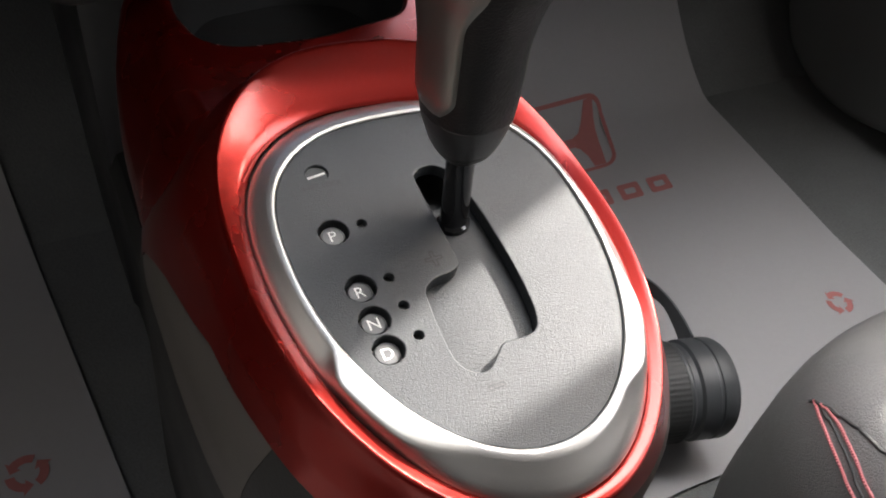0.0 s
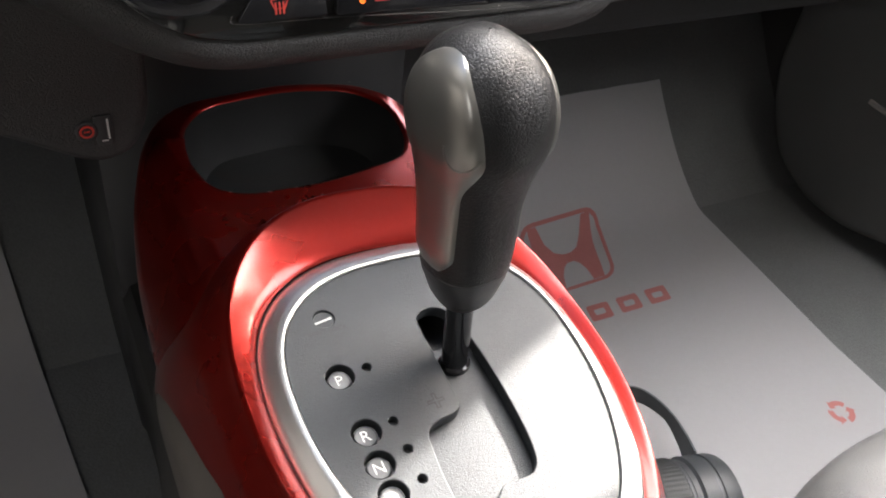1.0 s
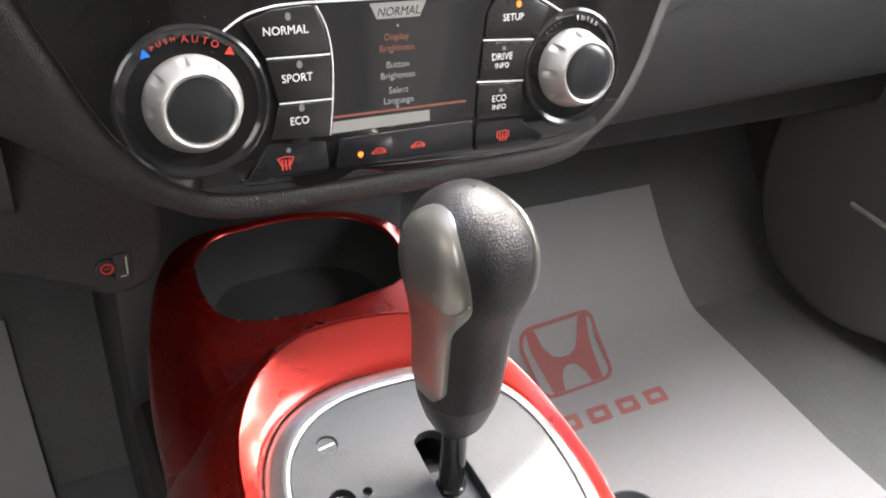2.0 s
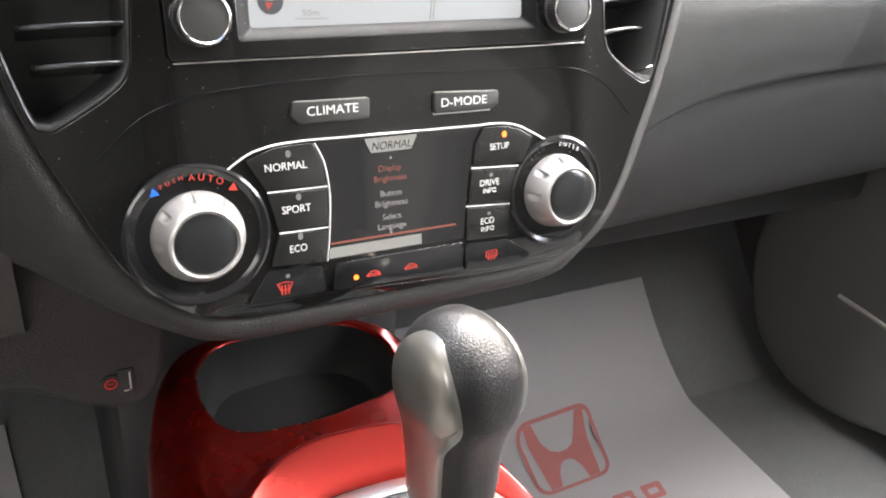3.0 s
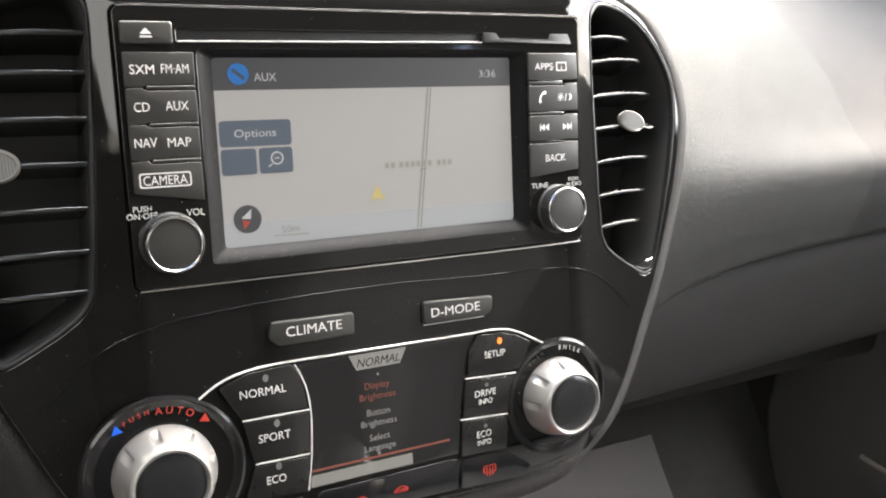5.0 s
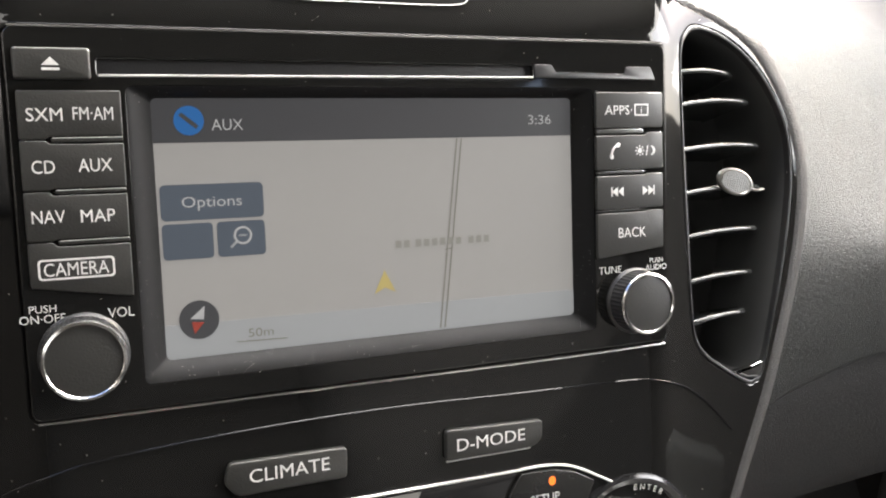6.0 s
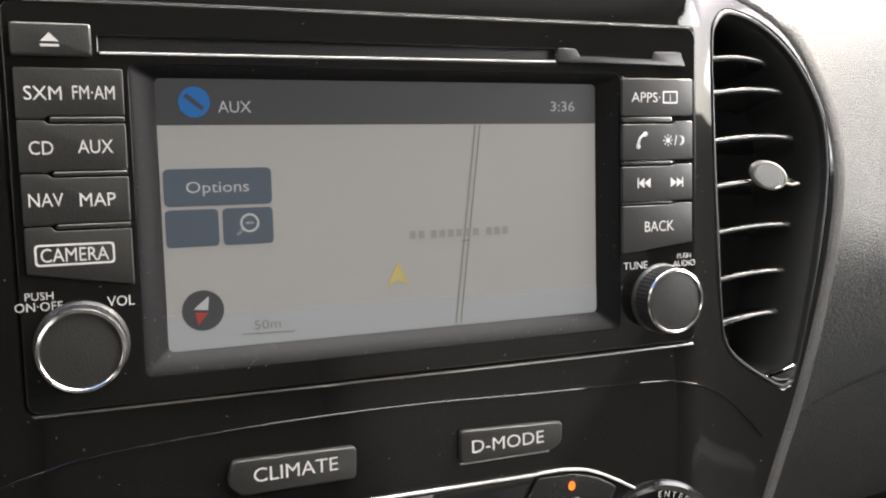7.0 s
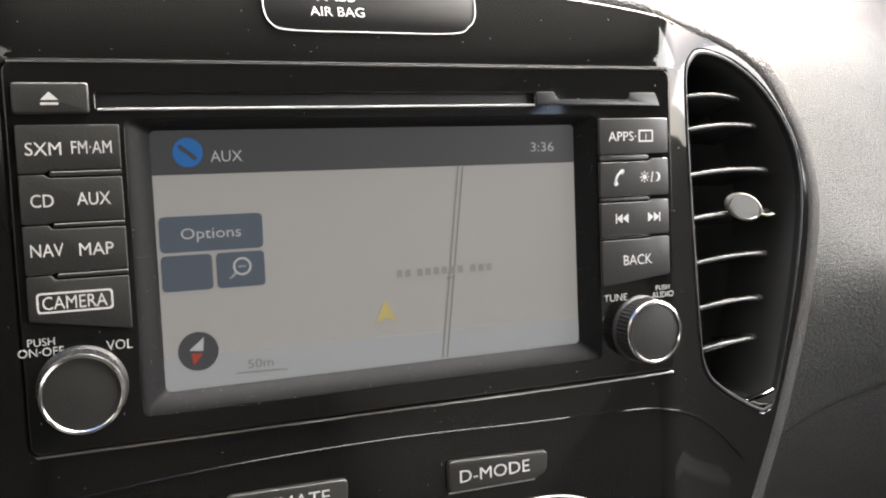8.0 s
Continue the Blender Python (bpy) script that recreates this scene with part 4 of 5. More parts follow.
    mark(tri(-94 + 24.2 * math.cos(radians(48)), -79.5 + 24.2 * math.sin(radians(48)), 2.2, -10), 0.9, top, REDLIT, "warm_mark")
    mark(tri(-94 + 24.2 * math.cos(radians(127)), -79.5 + 24.2 * math.sin(radians(127)), 2.2, 10), 0.9, top, BLUELIT, "cool_mark")
    arc_words("ENTER", 80.5, -82.2, 22.4, 72, 7.0, 2.0, top, PALE, 1.0)
    arc_words("PUSH", 80.5, -82.2, 22.4, 122, 6.4, 1.5, top, TRIM, 1.0)
    return top


climate_control()

# ---------- gear console ----------


def egg(a, lf, lr, s0=8.0, pf=2.6, pr=2.0, ws=0.0, wf=None, wr=None, n=96, lean=0.0):
    """An egg-shaped loop on the deck, in millimetres: half width, length ahead, length behind, and its heights."""
    wf, wr = (ws if wf is None else wf), (ws if wr is None else wr)
    pts = []
    for i in range(n):
        t = 2 * math.pi * i / n
        c, s = math.cos(t), math.sin(t)
        p = pf if s > 0 else pr
        x = a * math.copysign(abs(c) ** (2 / p), c)
        y = s0 + (lf if s > 0 else lr) * math.copysign(abs(s) ** (2 / p), s)
        w = ws + (wf - ws) * max(0, s) ** 2 + (wr - ws) * max(0, -s) ** 2
        pts.append((x * MM, y * MM, (w - lean * x) * MM))
    return pts


SLOT = [(-0.4, 33.5), (1.6, 38), (6, 40), (11.5, 39), (15.5, 33), (18.6, 15), (19.4, -8), (18.6, -28), (16.4, -41), (12.5, -46.4), (6, -47.4), (-1, -47.2), (-5.5, -51), (-11, -55.2), (-16.4, -54.6), (-20.6, -49),
        (-21.2, -38), (-20.2, -25), (-18.6, -17), (-13.6, -13.6), (-5.6, -12.4), (-1.6, -10.2), (-0.9, -6), (-0.7, 10)]


EDGE = [(0, 13.0), (1, 12.6), (2, 12.0), (3, 11.4), (4, 10.9), (5, 10.3), (6, 9.95), (8, 9.85), (10, 9.75), (14, 9.7), (48, 9.7)]


def gear_console():
    top = thing("gear_console", "red metallic gear console with silver ring and grey gear plate", "centre console", DECK)
    holes = [(-30, 19.6), (-29.9, -7.5), (-29.4, -20.7), (-29.4, -34.1)]
    wells = [(-42, 18.6), (-41.6, -8.8), (-42, -23.2), (-42, -36.2)]
    lock = (-38, 48.6)
    e = [(p[0] / MM, p[1] / MM) for p in egg(62.2, 62.9, 96.9)]
    me = sheet(e, [smooth_loop(SLOT, 5)] + [disc(x, y, 1.9, 20) for x, y in holes] + [disc(x, y, 5.9, 32) for x, y in wells] + [disc(*lock, 4.6, 28)], -6.4, 0, 0.5)
    part("gear_plate", me, PLATE, top, "grey grained plastic plate", 30)
    part("plate_back", slab([(p[0] / MM, p[1] / MM) for p in egg(61, 61, 95)], -22, -19), HOLE, top)
    part("slider", slab(rpoly([(-26, -62), (24, -62), (24, 22), (-3, 22), (-26, -4)], 3), -9, -6.6, 0.6), PLATE, top, "grey sliding gate")
    for (x, y), ch in zip(wells, "PRND"):
        b = part("position_lamp", lathe([(5.9, -2.4), (5.9, -6.4), (4.9, -6.6), (4.9, -3.4), (4.5, -2.9), (0.01, -2.7)], 36, x, y, caps=False), LENSGREY, top, "round recessed indicator")
        lettering(ch, x, y, 4.8, b, WHITE, -2.6, name="gear_letter")
        ring_part(x, y, 4.0, 4.4, -3.0, -2.7, PLATE, b, "lens_ring")
    for x, y in holes:
        part("lamp_hole", lathe([(1.95, -0.6), (1.95, -3.2), (0.01, -3.2)], 16, x, y, caps=False), HOLE, top)
    b = part("lock_cover", lathe([(4.6, -2.0), (4.4, -1.2), (0.01, -1.2)], 28, *lock), PLATE, top, "round shift lock cover")
    mark([(-42, 47.2), (-34.2, 48.4), (-34.6, 49.4), (-42.2, 48.2)], -1.15, b, PALE, "screw_slot")
    lettering("SHIFT LOCK", -38.3, 42.0, 2.4, top, HOLE, 0.06, 17)
    # plus sign, drawn as an outline
    def cross(arm, half):
        k = [(half, half), (arm, half), (arm, -half), (half, -half)]
        pts = []
        for q in range(4):
            c, d = math.cos(-q * math.pi / 2), math.sin(-q * math.pi / 2)
            pts += [(-9.9 + x * c - y * d, -4.8 + x * d + y * c) for x, y in k[:3]]
        return pts
    bm = bmesh.new()
    loft([[(x * MM, y * MM, 0.06 * MM) for x, y in cross(3.7, 0.95)], [(x * MM, y * MM, 0.06 * MM) for x, y in cross(3.1, 0.40)]], bm=bm)
    part("plus_stroke", bm, HOLE, top)
    o, q = rrect(-14.8, -63.2, -8.2, -61.2, 0.3), rrect(-14.35, -62.75, -8.65, -61.65, 0.2)
    bm = bmesh.new()
    loft([[(p[0] * MM, p[1] * MM, 0.06 * MM) for p in o], [(p[0] * MM, p[1] * MM, 0.06 * MM) for p in q]], bm=bm)
    part("minus_stroke", bm, HOLE, top)
    # silver ring
    inner, outer = egg(62.2, 62.9, 96.9, n=192), egg(73.4, 77.2, 113.5, n=192)

    def ease(q):
        q = min(1.0, max(0.0, q))
        return q * q * (3 - 2 * q)

    def ring_loop(f, w, slope=0.0, scoop=None):
        """A loop between the ring's inner and outer edge; scoop widens its flat top at two places."""
        loop = []
        for i, (p, q) in enumerate(zip(inner, outer)):
            a = 360 * i / 192
            wide = max(ease((a - 201) / 7) * ease((246 - a) / 26) * 1.15, ease((a - 300) / 14) * ease((343 - a) / 18) * 0.9)
            g = f + (scoop - f) * wide if scoop else f
            s = math.sin(radians(a))
            fall = 2.0 if s < 0 else 2.0 - 3.6 * s * s
            drop = w - fall * 0.5 * (1 - wide * (1 if scoop else 0)) * slope - 0.025 * slope * p[0] / MM
            loop.append((p[0] + (q[0] - p[0]) * g, p[1] + (q[1] - p[1]) * g, drop * MM))
        return loop

    rings = [ring_loop(0.0, -2.0), ring_loop(0.01, 0.7), ring_loop(0.07, 1.3), ring_loop(0.14, 1.2, scoop=0.3), ring_loop(0.24, 0.9, scoop=0.66), ring_loop(0.32, 0.3, 0.2, scoop=0.74), ring_loop(0.42, -0.7, 0.4, scoop=0.79), ring_loop(0.58, -2.0, 0.6, scoop=0.83),
             ring_loop(0.80, -4.0, 0.9, scoop=0.88), ring_loop(0.94, -6.0, 1.0), ring_loop(1.0, -8.0, 1.0)]
    part("silver_ring", loft(rings), SILVER, top, "satin silver ring", 50)
    # red shell: bowl, sharp crest and full flanks
    k = 0.055
    rings = [egg(72.8, 76.4, 113.0, ws=-9, wf=-4.6, wr=-11, lean=k), egg(73.6, 77.4, 113.8, ws=-6.8, wf=-3.0, wr=-9.4, lean=k), egg(75.4, 84.0, 115.6, ws=-5.6, wf=0.0, wr=-9.0, lean=k), egg(77.6, 93.0, 117.8, ws=-4.2, wf=5.2, wr=-8.8, lean=k),
             egg(79.4, 100.4, 119.2, 9, ws=-3.0, wf=9.2, wr=-8.9, lean=k), egg(80.0, 101.8, 119.9, 9, ws=-2.7, wf=9.8, wr=-9.1, lean=k), egg(80.6, 102.6, 120.6, 9, ws=-3.2, wf=9.3, wr=-9.8, lean=k), egg(81.8, 103.4, 122.0, 10, ws=-6.0, wf=7.0, wr=-12.5, lean=k), egg(84.6, 103.4, 125.4, 13, pr=2.1, ws=-12, wf=1.0, wr=-19.0, lean=k),
             egg(89.5, 102.0, 133, 21, pr=2.35, ws=-20, wf=-8, wr=-30, lean=k), egg(96.0, 93.0, 147, 36, pr=2.75, ws=-33, wf=-24, wr=-46, lean=0.03), egg(102.0, 84, 160, 50, pr=3.1, ws=-47, wf=-40, wr=-60, lean=0.01), egg(105.6, 90, 168, 58, pr=3.3, ws=-62, wf=-50, wr=-76), egg(107.4, 90, 172, 60, pr=3.4, ws=-84, wf=-76, wr=-98)]
    # the red skin ends on a sweeping line along the flanks; grey side trim and a dark rear trim follow below it
    def edge(i):
        q = min((i - 44) % 96, (4 - i) % 96)
        for (q0, b0), (q1, b1) in zip(EDGE, EDGE[1:]):
            if q0 <= q <= q1:
                return b0 + (b1 - b0) * (q - q0) / (q1 - q0)
        return 13.0

    def at_level(i, level, tuck=0.0):
        k0 = min(12, int(level))
        p = Vector(rings[k0][i]).lerp(Vector(rings[k0 + 1][i]), level - k0)
        return Vector((p.x * (1 - tuck), p.y, p.z))

    skin = rings[:10] + [[at_level(i, 9 + (edge(i) - 9) * q / 6) for i in range(96)] for q in range(1, 7)]
    skin.append([at_level(i, edge(i), 0.012) for i in range(96)])
    part("red_shell", loft(skin), RED, top, "glossy red metallic shell", 60)
    for i0, i1, nm, mat, text in ((44, 55, "side_trim", TAUPE, "smooth taupe side trim"), (89, 100, "side_trim", TAUPE, "smooth taupe side trim"), (55, 89, "rear_trim", FLANK, "black rear trim")):
        cols = [i0 + 0.02 + (i1 - i0 - 0.04) * j / 22 for j in range(23)]
        grid = []
        for q in range(9):
            row = []
            for c in cols:
                i, f = int(c), c - int(c)
                a, b = edge(i % 96) - 0.06, edge((i + 1) % 96) - 0.06
                row.append(at_level(i % 96, a + (13 - a) * q / 8, 0.006).lerp(at_level((i + 1) % 96, b + (13 - b) * q / 8, 0.006), f))
            grid.append(row)
        part(nm, loft(grid, closed=False), mat, top, text, 60)
    # lower flank trim
    rings = [egg(106.4, 88, 170, 60, pr=3.4, ws=-82, wf=-74, wr=-95), egg(108.6, 94, 175, 62, pr=3.4, ws=-96, wf=-90, wr=-112), egg(110.0, 110, 184, 62, pr=3.2, ws=-190, wf=-190, wr=-220), egg(112.0, 125, 192, 62, pr=3.0, ws=-320, wf=-330, wr=-310)]
    part("lower_flank", loft(rings), FLANK, top, "black plastic flank")
    return top


gear_console()


def storage_tray():
    m = Matrix.Translation((-0.0185, 0.007, 0.301))
    top = thing("storage_tray", "open dark storage tray with red rim below the climate panel", "storage tray", m)
    hole = rpoly([(-55, 34), (-61, 60), (-57, 92), (-40, 112), (10, 118), (48, 108), (63, 84), (60, 52), (50, 32), (0, 22), (-40, 24)], 14, 5)
    outer = rpoly([(-103, -40), (-100, 20), (-93, 60), (-80, 94), (-53, 119), (10, 126), (53, 115), (74, 90), (90, 60), (100, 20), (103, -40)], 14, 4)
    me = sheet(outer, [hole], -8, 0, 2.5)
    bm = bmesh.new()
    bm.from_mesh(me)
    for u in (-98, -92, -86, -80, -74, -68, -62, 62, 68, 74, 80, 86, 92, 98):
        bmesh.ops.bisect_plane(bm, geom=bm.verts[:] + bm.edges[:] + bm.faces[:], plane_co=(u * MM, 0, 0), plane_no=(1, 0, 0))
    for p in bm.verts:
        d = max(0.0, abs(p.co.x / MM) - 64)
        p.co.z -= 0.032 * d * d * MM
    part("red_rim", bm, RED, top, "red painted rim", 50)
    h = [Vector(p) for p in hole]
    c = Vector((0, 70))
    rings = [[((c + (p - c) * k).x * MM, (c + (p - c) * k).y * MM, z * MM) for p in h] for k, z in ((1.0, -1.5), (0.985, -10), (0.95, -28), (0.86, -36))]
    part("liner", loft(rings, cap1=True), TRAY, top, "dark ribbed liner")
    return top


storage_tray()


def gear_lever():
    top = thing("gear_lever", "automatic gear lever with a black leather and silver knob", "gear lever", pose(-0.0105, -0.107, 0.293, 0, 0, 10))
    # axis of the lever, in millimetres
    def axis(h):
        return Vector((0.5 - 0.01 * h + 0.9 * max(0.0, min(1.0, (h - 90) / 25)), 0.5 + 0.06 * h))
    rings = []
    for h, r in ((-4, 5.6), (0, 5.6), (2, 6.4), (4, 6.4), (5, 5.4), (44, 5.2)):
        a = axis(h)
        rings.append([((a.x + r * 1.15 * math.cos(t)) * MM, (a.y + r * math.sin(t)) * MM, h * MM) for t in [2 * math.pi * i / 24 for i in range(24)]])
    part("shaft", loft(rings, cap1=True), GLOSS_CLEAN, top, "dark polished shaft")
    prof = [(40, 8, 8), (42, 10.5, 10.5), (50, 14.0, 13.5), (60, 16.6, 16.0), (72, 17.4, 17.2), (88, 17.6, 18.0), (99, 18.8, 19.8), (107, 20.0, 22.2), (115, 22.0, 24.8), (123, 22.6, 25.6), (131, 21.8, 24.8), (139, 19.2, 22.2), (145, 15.4, 18.0), (149.5, 10.4, 12.2), (152, 5.4, 6.0), (153, 0.4, 0.4)]

    prof = [tuple(p) for p in smooth_loop(prof, 8, closed=False)]

    def at(h):
        for (h0, a0, b0), (h1, a1, b1) in zip(prof, prof[1:]):
            if h0 <= h <= h1:
                t = (h - h0) / (h1 - h0)
                return a0 + (a1 - a0) * t, b0 + (b1 - b0) * t
        return prof[-1][1:] if h > 100 else prof[0][1:]

    def skin(h, phi, out=0.0):
        hx, hy = at(h)
        c, s = math.cos(phi), math.sin(phi)
        k = 2 / 2.5
        a = axis(h)
        return ((a.x + (hx + out) * math.copysign(abs(c) ** k, c)) * MM, (a.y + (hy + out) * math.copysign(abs(s) ** k, s)) * MM, h * MM)

    hs = [40 + 113 * (1 - math.cos(math.pi * i / 44)) / 2 for i in range(45)]
    part("grip", loft([[skin(h, 2 * math.pi * i / 56) for i in range(56)] for h in hs], cap0=True), LEATHER, top, "black grained leather grip", 60)
    part("collar", loft([[skin(h, 2 * math.pi * i / 48, o) for i in range(48)] for h, o in ((40, -1), (40.4, 0.2), (46, 0.25), (56, 0.2), (60, 0.15), (60.6, -0.3))], cap0=True), SATIN, top, "smooth black collar")

    def cheek(side):
        rings = []
        n = 44
        for i in range(n + 1):
            t = i / n
            h = 63 + 85.5 * t
            # half opening of the cheek: a narrow tongue below, a wide shield above
            low = 36 * min(1, (t / 0.10)) ** 0.5 if t < 0.10 else 36
            q = min(1, max(0, (t - 0.43) / 0.22))
            wide = low + (56 - 36) * q * q * (3 - 2 * q)
            if t > 0.56:
                wide *= math.sqrt(max(0.0, 1 - ((t - 0.56) / 0.44) ** 2.2))
            wide = max(wide, 1.0)
            mid = math.pi if side < 0 else 0
            row = []
            for j in range(17):
                q = -1 + 2 * j / 16
                phi = mid + radians(wide) * q * (1 if side > 0 else -1)
                row.append(skin(h, phi, 1.0 * (1 - abs(q) ** 5) * min(1.0, 12 * (1 - t), 12 * t + 0.1) + 0.55 - (0.9 if i in (0, n) or j in (0, 16) else 0)))
            rings.append(row)
        return part("cheek", loft(rings, closed=False), CHEEK, top, "satin silver side panel", 60)

    cheek(-1)
    cheek(1)
    # release notch on the driver side
    lip = smooth_loop([Vector(skin(h, math.pi + radians(p), 1.4)) for h, p in ((122, 16), (118.5, 17), (115, 22), (114.2, 32), (116.5, 42), (120.5, 50))], 6, closed=False)
    part("release_button", tube(lip, 0.4 * MM, 8), CHEEK, top, "rounded lip of the release button")
    return top


gear_lever()

# ---------- lower dash with sockets ----------


def lower_dash():
    top = thing("lower_dash", "dark lower dash trim with a media socket pod", "dash trim")
    o = rpoly([(-600, 420), (-600, 345), (-172, 339), (-150, 326), (-125, 311), (-106, 315), (-96, 336), (-94, 420)], 14, 4)
    bm = slab(o, 0, 140, 6)
    for v in bm.verts:
        x, z, y = v.co
        v.co = (x, 0.20 - y, z)
    part("pod", bm, DARK, top, "rounded dark plastic pod")
    m = Matrix.Translation((-0.1267, 0.0598, 0.3325)) @ pose(0, 0, 0, 90, 0, 0)
    j = part("media_socket", lathe([(5.2, 0), (5.2, 1.0), (4.2, 1.4), (3.4, 1.0), (3.2, -2)], 28), SATIN, top, "round media socket")
    j.matrix_local = m
    ring_part(0, 0, 2.4, 3.3, 1.3, 1.5, REDLIT, j, "red_ring")
    mark([(-1.4, -0.3), (-1.4, 0.4), (1.4, 0.4), (1.4, -0.3)], 1.3, j, REDLIT, "red_symbol")
    k = part("data_socket", slab(rrect(-4, -8, 4, 8, 1), 0, 1.0, 0.3), SATIN, top, "upright data socket")
    k.matrix_local = Matrix.Translation((-0.1190, 0.0598, 0.3320)) @ pose(0, 0, 0, 90, 0, 0)
    mark([(1.6, -5), (1.6, 6), (2.4, 6), (2.4, -5)], 1.0, k, PALE, "contact_strip")
    mark([(-1.6, -6), (1.4, -6), (1.4, -5.3), (-1.6, -5.3)], 1.0, k, PALE, "contact_strip")
    part("tunnel_front", box(-0.120, 0.145, FLOOR, 0.085, 0.60, 0.40, 0.01), SATIN, top, "dark tunnel front")
    # near-black plastic in place of carpet, standing in for shade beside the console
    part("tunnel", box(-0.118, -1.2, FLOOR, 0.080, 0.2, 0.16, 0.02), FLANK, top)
    return top


lower_dash()


def glove_box():
    top = thing("glove_box", "dark grey glove box below the passenger dash", "glove box")
    rings = []
    for i in range(9):
        x = 0.150 + 0.565 * i / 8
        low = -0.030 * math.exp(-max(0.0, x - 0.20) / 0.055)
        b = 0.03 * (x - 0.160) / 0.56
        rings.append(smooth_loop([(x, 0.066 + b, 0.475 + low), (x, 0.0645 + b, 0.455 + low), (x, 0.066 + b, 0.436 + low), (x, 0.071 + b, 0.405 + 0.5 * low), (x, 0.082 + b, 0.366), (x, 0.100 + b, 0.346), (x, 0.135 + b, 0.337), (x, 0.30, 0.334)], 4, closed=False))
    part("lid", loft(rings, closed=False), DARK, top, "dark grained lid")
    part("under_panel", box(0.16, 0.20, 0.262, 0.70, 0.60, 0.328, 0.012), DARK, top, "dark lower panel")
    return top


glove_box()

# ---------- floor mats ----------


def floor_z(y):
    """Height of the mat along the floor and up the toe board."""
    return FLOOR + 0.004 + (max(0.0, y - 0.24) ** 1.5) * 2.44


def mat_sheet(x_left, x_right, y0, y1, parent, name="sheet"):
    rings = []
    n = 40
    for k in range(n + 1):
        y = y0 + (y1 - y0) * k / n
        a, b = x_left(y), x_right(y)
        rings.append([(a + (b - a) * i / 14, y + 0.0005 * math.sin(9 * i), floor_z(y) + 0.0003 * math.sin(3.1 * i + 20 * y)) for i in range(15)])
    bm = loft(rings, closed=False)
    return part(name, bm, PAPER, parent, "", 60)


def printed(outline, parent, name, m, hole=None, ring=True):
    """A printed shape laid on the mat, following its rise."""
    def laid(p):
        q = m @ Vector((p[0] * MM, p[1] * MM, 0))
        return (q.x, q.y, floor_z(q.y) + 0.0006 + 0.0010 * min(1.0, max(0.0, (q.y - 0.24) / 0.02)))
    bm = bmesh.new()
    if hole:
        loft([[laid(p) for p in outline], [laid(p) for p in hole]], ring, bm=bm)
    else:
        bmesh.ops.triangulate(bm, faces=[bm.faces.new([bm.verts.new(laid(p)) for p in outline])])
    bmesh.ops.recalc_face_normals(bm, faces=bm.faces[:])
    if sum(f.normal.z for f in bm.faces) < 0:
        bmesh.ops.reverse_faces(bm, faces=bm.faces[:])
    return part(name, bm, PRINT, parent)


def reuse_mark(parent, x, y, r, turn):
    """Three bent arrows chasing each other."""
    for k in range(3):
        arc = [radians(a) for a in range(20, 96, 15)]
        o = [(r * math.cos(a), r * math.sin(a)) for a in arc]
        o += [(r * 1.22 * math.cos(radians(96)), r * 1.22 * math.sin(radians(96))), (r * 0.76 * math.cos(radians(126)), r * 0.76 * math.sin(radians(126))), (r * 0.36 * math.cos(radians(90)), r * 0.36 * math.sin(radians(90)))]
        o += [(r * 0.56 * math.cos(a), r * 0.56 * math.sin(a)) for a in reversed(arc)]
        printed(o, parent, "arrow_print", Matrix.Translation((x, y, 0)) @ pose(0, 0, 0, 0, 0, 120 * k + turn))


def passenger_mat():
    top = thing("paper_floor_mat", "pale paper mat with red print on the passenger floor", "floor mat", group="paper floor mats")
    mat_sheet(lambda y: 0.12 + 0.14 * max(0, y - 0.2), lambda y: 0.524 + 0.07 * max(0, min(y, 0.26) - 0.02) - 0.05 * max(0, y - 0.28), -0.15, 0.366, top)
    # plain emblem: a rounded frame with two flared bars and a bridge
    m = Matrix(((0.90, 0.27, 0, 0.338), (0.04, 0.96, 0, 0.225), (0, 0, 1, 0), (0, 0, 0, 1)))
    printed(rpoly([(-60, 50), (60, 50), (54, -50), (-54, -50)], 22, 6), top, "emblem_frame", m, rpoly([(-54.5, 45.5), (54.5, 45.5), (49, -45.5), (-49, -45.5)], 18, 6))
    rows = ((45, 34, 47), (24, 26, 44.5), (9, 17, 42), (3, 6, 41.2), (-11, 5, 39.5), (-16, 11, 39), (-28, 17, 38), (-45, 20, 36))
    for sx in (-1, 1):
        printed([(sx * a, y) for y, a, b in rows], top, "emblem_bar", m, [(sx * b, y) for y, a, b in rows], False)
    printed([(-5.9, 3), (5.9, 3), (4.9, -11), (-4.9, -11)], top, "emblem_bridge", m)
    # the word as plain slabs
    for k in range(5):
        x = 0.248 + 0.0366 * k
        mm = Matrix(((0.97, 0.2, 0, x), (0, 0.95, 0, 0.139), (0, 0, 1, 0), (0, 0, 0, 1)))
        printed(rrect(-13.5, -11.0, 13.5, 11.0, 3), top, "word_block", mm, rrect(-6.5, -4.0, 6.5, 4.0, 2))
    reuse_mark(top, 0.461, -0.053, 13, 10)
    return top


passenger_mat()


def driver_mat():
    top = thing("paper_floor_mat", "pale paper mat with red mark on the driver floor", "floor mat", group="paper floor mats")
    mat_sheet(lambda y: -0.60, lambda y: -0.158 - 0.103 * (y + 0.006), -0.25, 0.36, top)
    reuse_mark(top, -0.216, 0.036, 14, 40)
    return top


driver_mat()


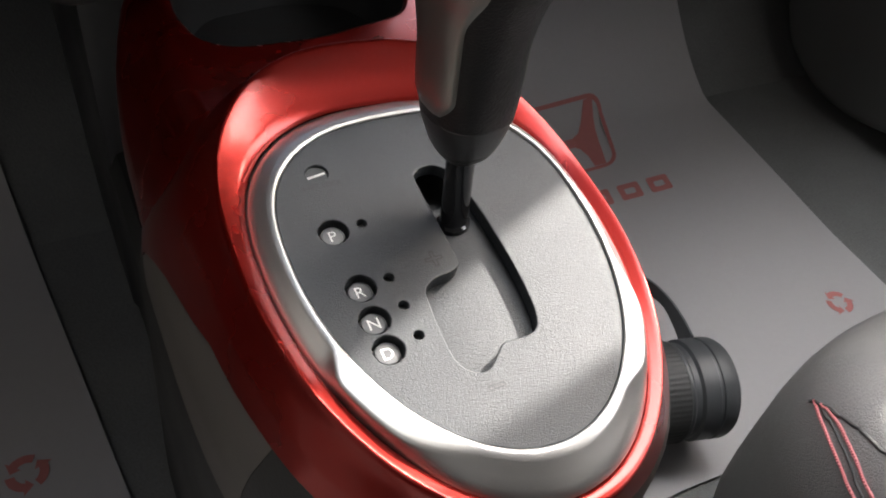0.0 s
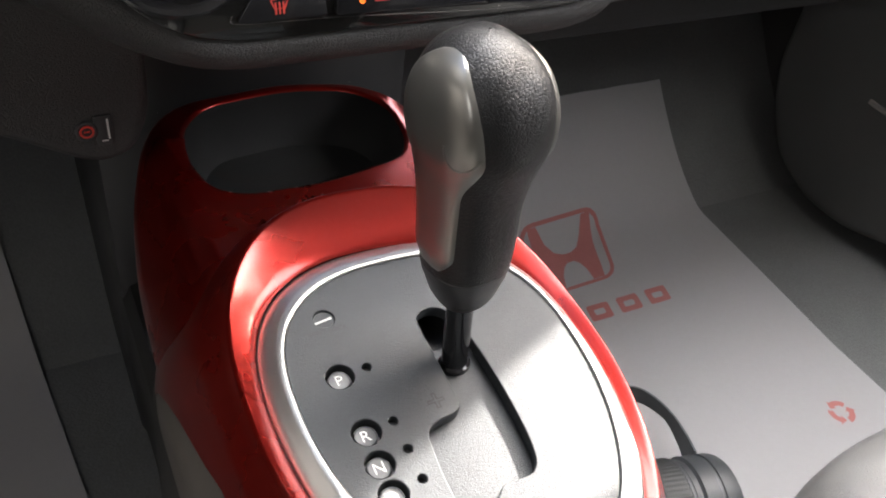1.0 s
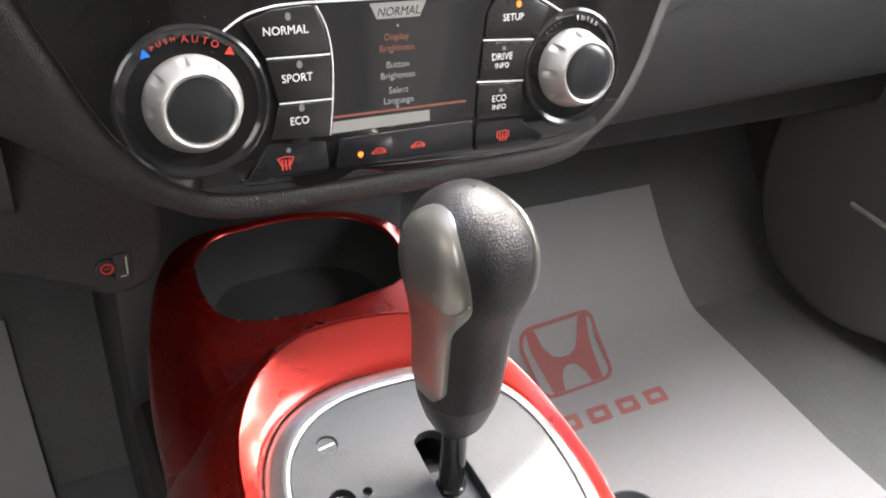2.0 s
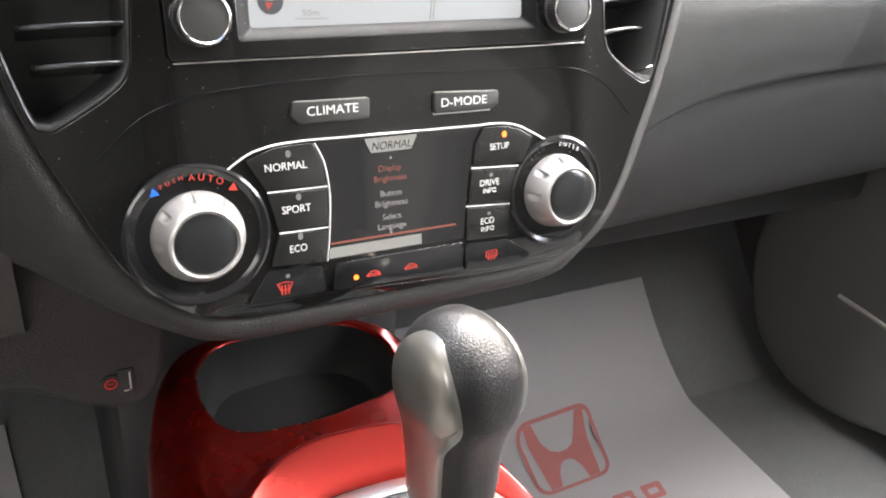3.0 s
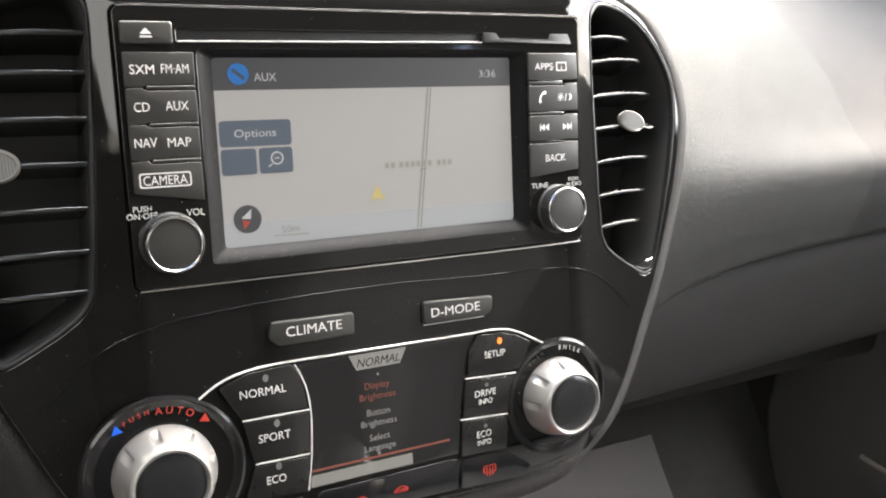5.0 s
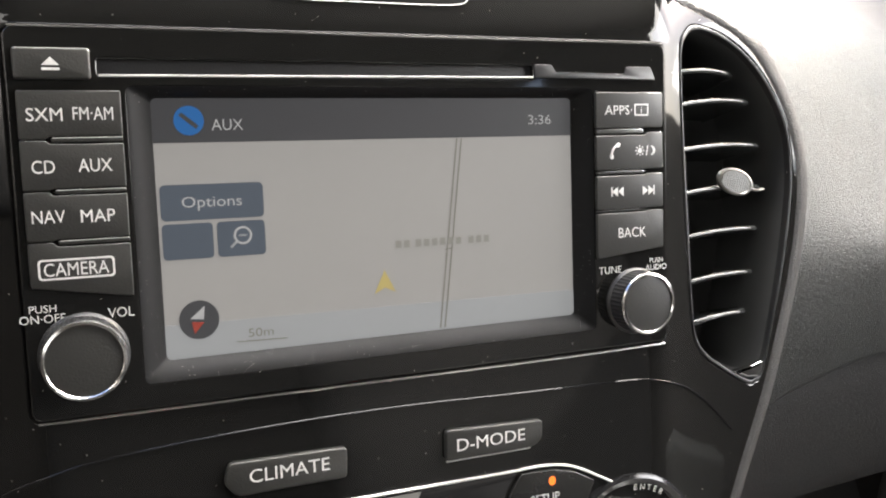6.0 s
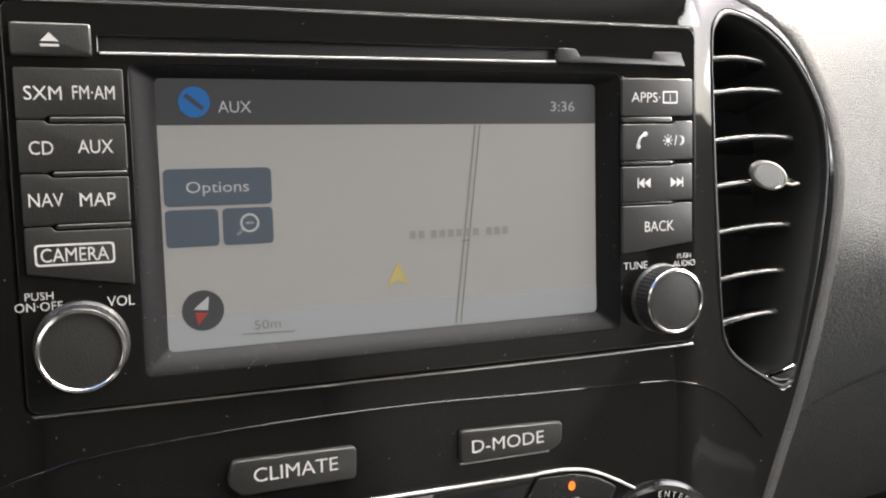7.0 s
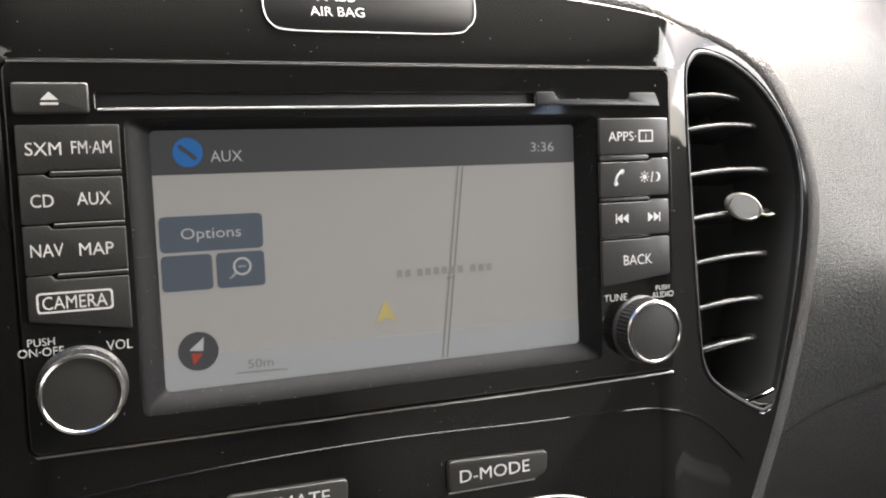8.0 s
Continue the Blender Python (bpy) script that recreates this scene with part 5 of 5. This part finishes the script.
def photo_camera():
    m = Matrix.Translation((0.164, -0.084, 0.040)) @ pose(0, 0, 0, 0, 0, -14) @ pose(0, 0, 0, 0, 90, 0)
    top = thing("photo_camera", "black photo camera with large lens lying on the mat", "camera", m)
    part("lens_barrel", lathe([(30, -30), (31, 0), (34, 4), (34, 22), (36.5, 25), (36.5, 50), (35, 52), (35, 56), (37.2, 58), (37.2, 70), (36.4, 70.6), (36.4, 72.4), (37.4, 73), (37.4, 80), (36.4, 83.4), (35.2, 84), (35.2, 85.2), (34, 86.6), (32.6, 86.8), (32, 80)], 56), BARREL, top, "dark grey lens barrel")
    part("focus_ring", lathe([(36.4, 27), (37.2, 28), (37.2, 47), (36.4, 48)], 240, wave=lambda a, z: 1 + 0.006 * math.cos(60 * a), caps=False), RUBBER, top, "ribbed focus ring")
    part("front_glass", lathe([(32, 80), (20, 83), (0.01, 84)], 40), GLASSY, top)
    part("silver_band", lathe([(34.3, 5), (34.4, 6), (34.4, 9), (34.3, 10)], 48), SILVER, top, "silver band")
    part("camera_body", box(-0.038, -0.065, -0.075, 0.045, 0.065, -0.025, 0.010), RUBBER, top, "black grained camera body")
    return top


photo_camera()


def strap():
    top = thing("camera_strap", "black camera strap looped on the mat", "camera strap")
    path = smooth_loop([(0.160, -0.035, 0.020), (0.205, 0.010, 0.022), (0.242, 0.021, 0.024), (0.265, 0.0135, 0.025), (0.274, -0.012, 0.026), (0.266, -0.040, 0.032), (0.250, -0.066, 0.044)], 6, closed=False)
    rings = []
    for i, p in enumerate(path):
        d = (path[min(i + 1, len(path) - 1)] - path[max(i - 1, 0)]).normalized()
        s = Vector((0.2 + 0.9 * max(0.0, i / len(path) - 0.55), 0.2, 1)).normalized()
        w = (s - d * s.dot(d)).normalized() * (0.012 - 0.0075 * min(1.0, 1.5 * i / len(path)) + 0.003 * max(0.0, 3.0 * i / len(path) - 2.0))
        q = d.cross(w).normalized() * 0.0012
        rings.append([p + w + q, p - w + q, p - w - q, p + w - q])
    part("webbing", loft(rings, cap0=True, cap1=True), WEBBING, top)
    return top


strap()

# ---------- passenger seat ----------


def seat():
    top = thing("passenger_seat", "black leather passenger seat cushion with red stitching", "car seat")
    rings = []
    n, k = 64, 44
    cx, cy = 0.376, -0.448
    f = lambda q, p: math.copysign(abs(q) ** p, q)
    for i in range(k + 1):
        t = math.pi * i / k - math.pi / 2
        ring = []
        for j in range(n):
            a = 2 * math.pi * j / n
            c, s = math.cos(a), math.sin(a)
            x = cx + 0.252 * f(math.cos(t), 0.30) * f(c, 0.36)
            y = cy + 0.288 * f(math.cos(t), 0.30) * f(s, 0.36)
            z = 0.130 + 0.114 * f(math.sin(t), 0.46)
            if z > 0.2:
                # side bolster, then a seam, then the lower middle
                d = abs(x - cx)
                z += 0.006 - 0.014 * (1 - min(1, d / 0.19) ** 2) + 0.0012 * noise.noise(Vector((x * 60, y * 40, 0)))
            ring.append((x, y, z))
        rings.append(ring)
    bm = loft(rings)
    tree = BVHTree.FromBMesh(bm)
    part("cushion", bm, SEAT, top, "black grained leather cushion", 80)
    part("seat_base", box(cx - 0.20, cy - 0.26, FLOOR, cx + 0.20, cy + 0.22, 0.06, 0.02), RUBBER, top, "dark seat base")

    # unseen backrest added behind the cushion, coloured near-black so its reflection stays dark
    rings = []
    for i in range(25):
        t = math.pi * i / 24 - math.pi / 2
        ring = []
        for j in range(40):
            a = 2 * math.pi * j / 40
            x = 0.245 * f(math.cos(t), 0.55) * f(math.cos(a), 0.55)
            z = 0.33 * f(math.cos(t), 0.55) * f(math.sin(a), 0.6)
            y = 0.065 * f(math.sin(t), 0.7) - 0.02 * (1 - (x / 0.245) ** 2)
            ring.append((cx + x * (1 - 0.25 * max(0.0, z)), -0.79 + y - 0.32 * z, 0.58 + z))
        rings.append(ring)
    part("backrest", loft(rings), BACKREST_DARK, top, "unseen backrest, near-black to keep its reflection dark", 80)

    def on_skin(p, lift):
        q, nrm, _, _ = tree.find_nearest(Vector(p))
        return q + nrm * lift

    def seam(keys, lift):
        return [on_skin(p, lift) for p in smooth_loop([Vector(p) for p in keys], 12, closed=False)]

    # twin rows of stitches beside a sewn crease on the bolster
    first = [(0.1611, -0.2039, 0.2049), (0.1520, -0.2196, 0.2072), (0.1451, -0.2361, 0.2071), (0.1410, -0.2490, 0.2056), (0.134, -0.29, 0.203), (0.130, -0.36, 0.200)]
    second = [(0.1603, -0.2085, 0.2080), (0.1557, -0.2216, 0.2125), (0.1500, -0.2380, 0.2127), (0.1449, -0.2520, 0.2113), (0.138, -0.295, 0.209), (0.134, -0.36, 0.208)]
    for keys in (first, second):
        row = seam(keys, 0.0005)
        stitch = bmesh.new()
        for a, b in zip(row, row[1:]):
            n_s = max(1, round((b - a).length / 0.0042))
            for q in range(n_s):
                c, d = a.lerp(b, q / n_s), a.lerp(b, (q + 0.75) / n_s)
                tube([c, (c + d) / 2 + Vector((-0.0003, 0, 0.0003)), d], 0.0009, 6, bm=stitch)
        part("stitching", stitch, THREAD, top, "red stitched seam")
    part("piping", tube(seam([tuple(p * 0.45 + q * 0.55 for p, q in zip(a, b)) for a, b in zip(first, second)], 0.0001), 0.0007, 8), RUBBER, top, "thin dark seam between the stitches")
    part("crease", tube(seam([(0.1615, -0.2030, 0.2040), (0.1591, -0.2153, 0.2116), (0.1583, -0.2280, 0.2163), (0.1572, -0.2403, 0.2188), (0.156, -0.27, 0.220), (0.155, -0.31, 0.222)], 0.0002), 0.0010, 8), RUBBER, top, "dark sewn crease")
    return top


seat()


def stalk():
    top = thing("steering_column", "dark steering column with a pale grey stalk", "steering column")
    path = [Vector((-0.162, -0.0765, 0.582)), Vector((-0.165, -0.0765, 0.594)), Vector((-0.174, -0.075, 0.614)), Vector((-0.209, -0.07, 0.654)), Vector((-0.259, -0.06, 0.684))]
    rings = []
    for p, r in zip(smooth_loop(path, 5, closed=False), [0.002, 0.009, 0.0125, 0.0135] + [0.014] * 30):
        rings.append([p + Vector((r * math.cos(a), 0.7 * r * math.sin(a), 0)) for a in [2 * math.pi * i / 24 for i in range(24)]])
    part("stalk", loft(rings, cap0=True, cap1=True), STALK, top, "rounded pale grey plastic stalk", 70)
    part("shroud", box(-0.43, -0.16, 0.62, -0.25, 0.12, 0.76, 0.03), TRIM, top, "dark plastic shroud")
    return top


stalk()
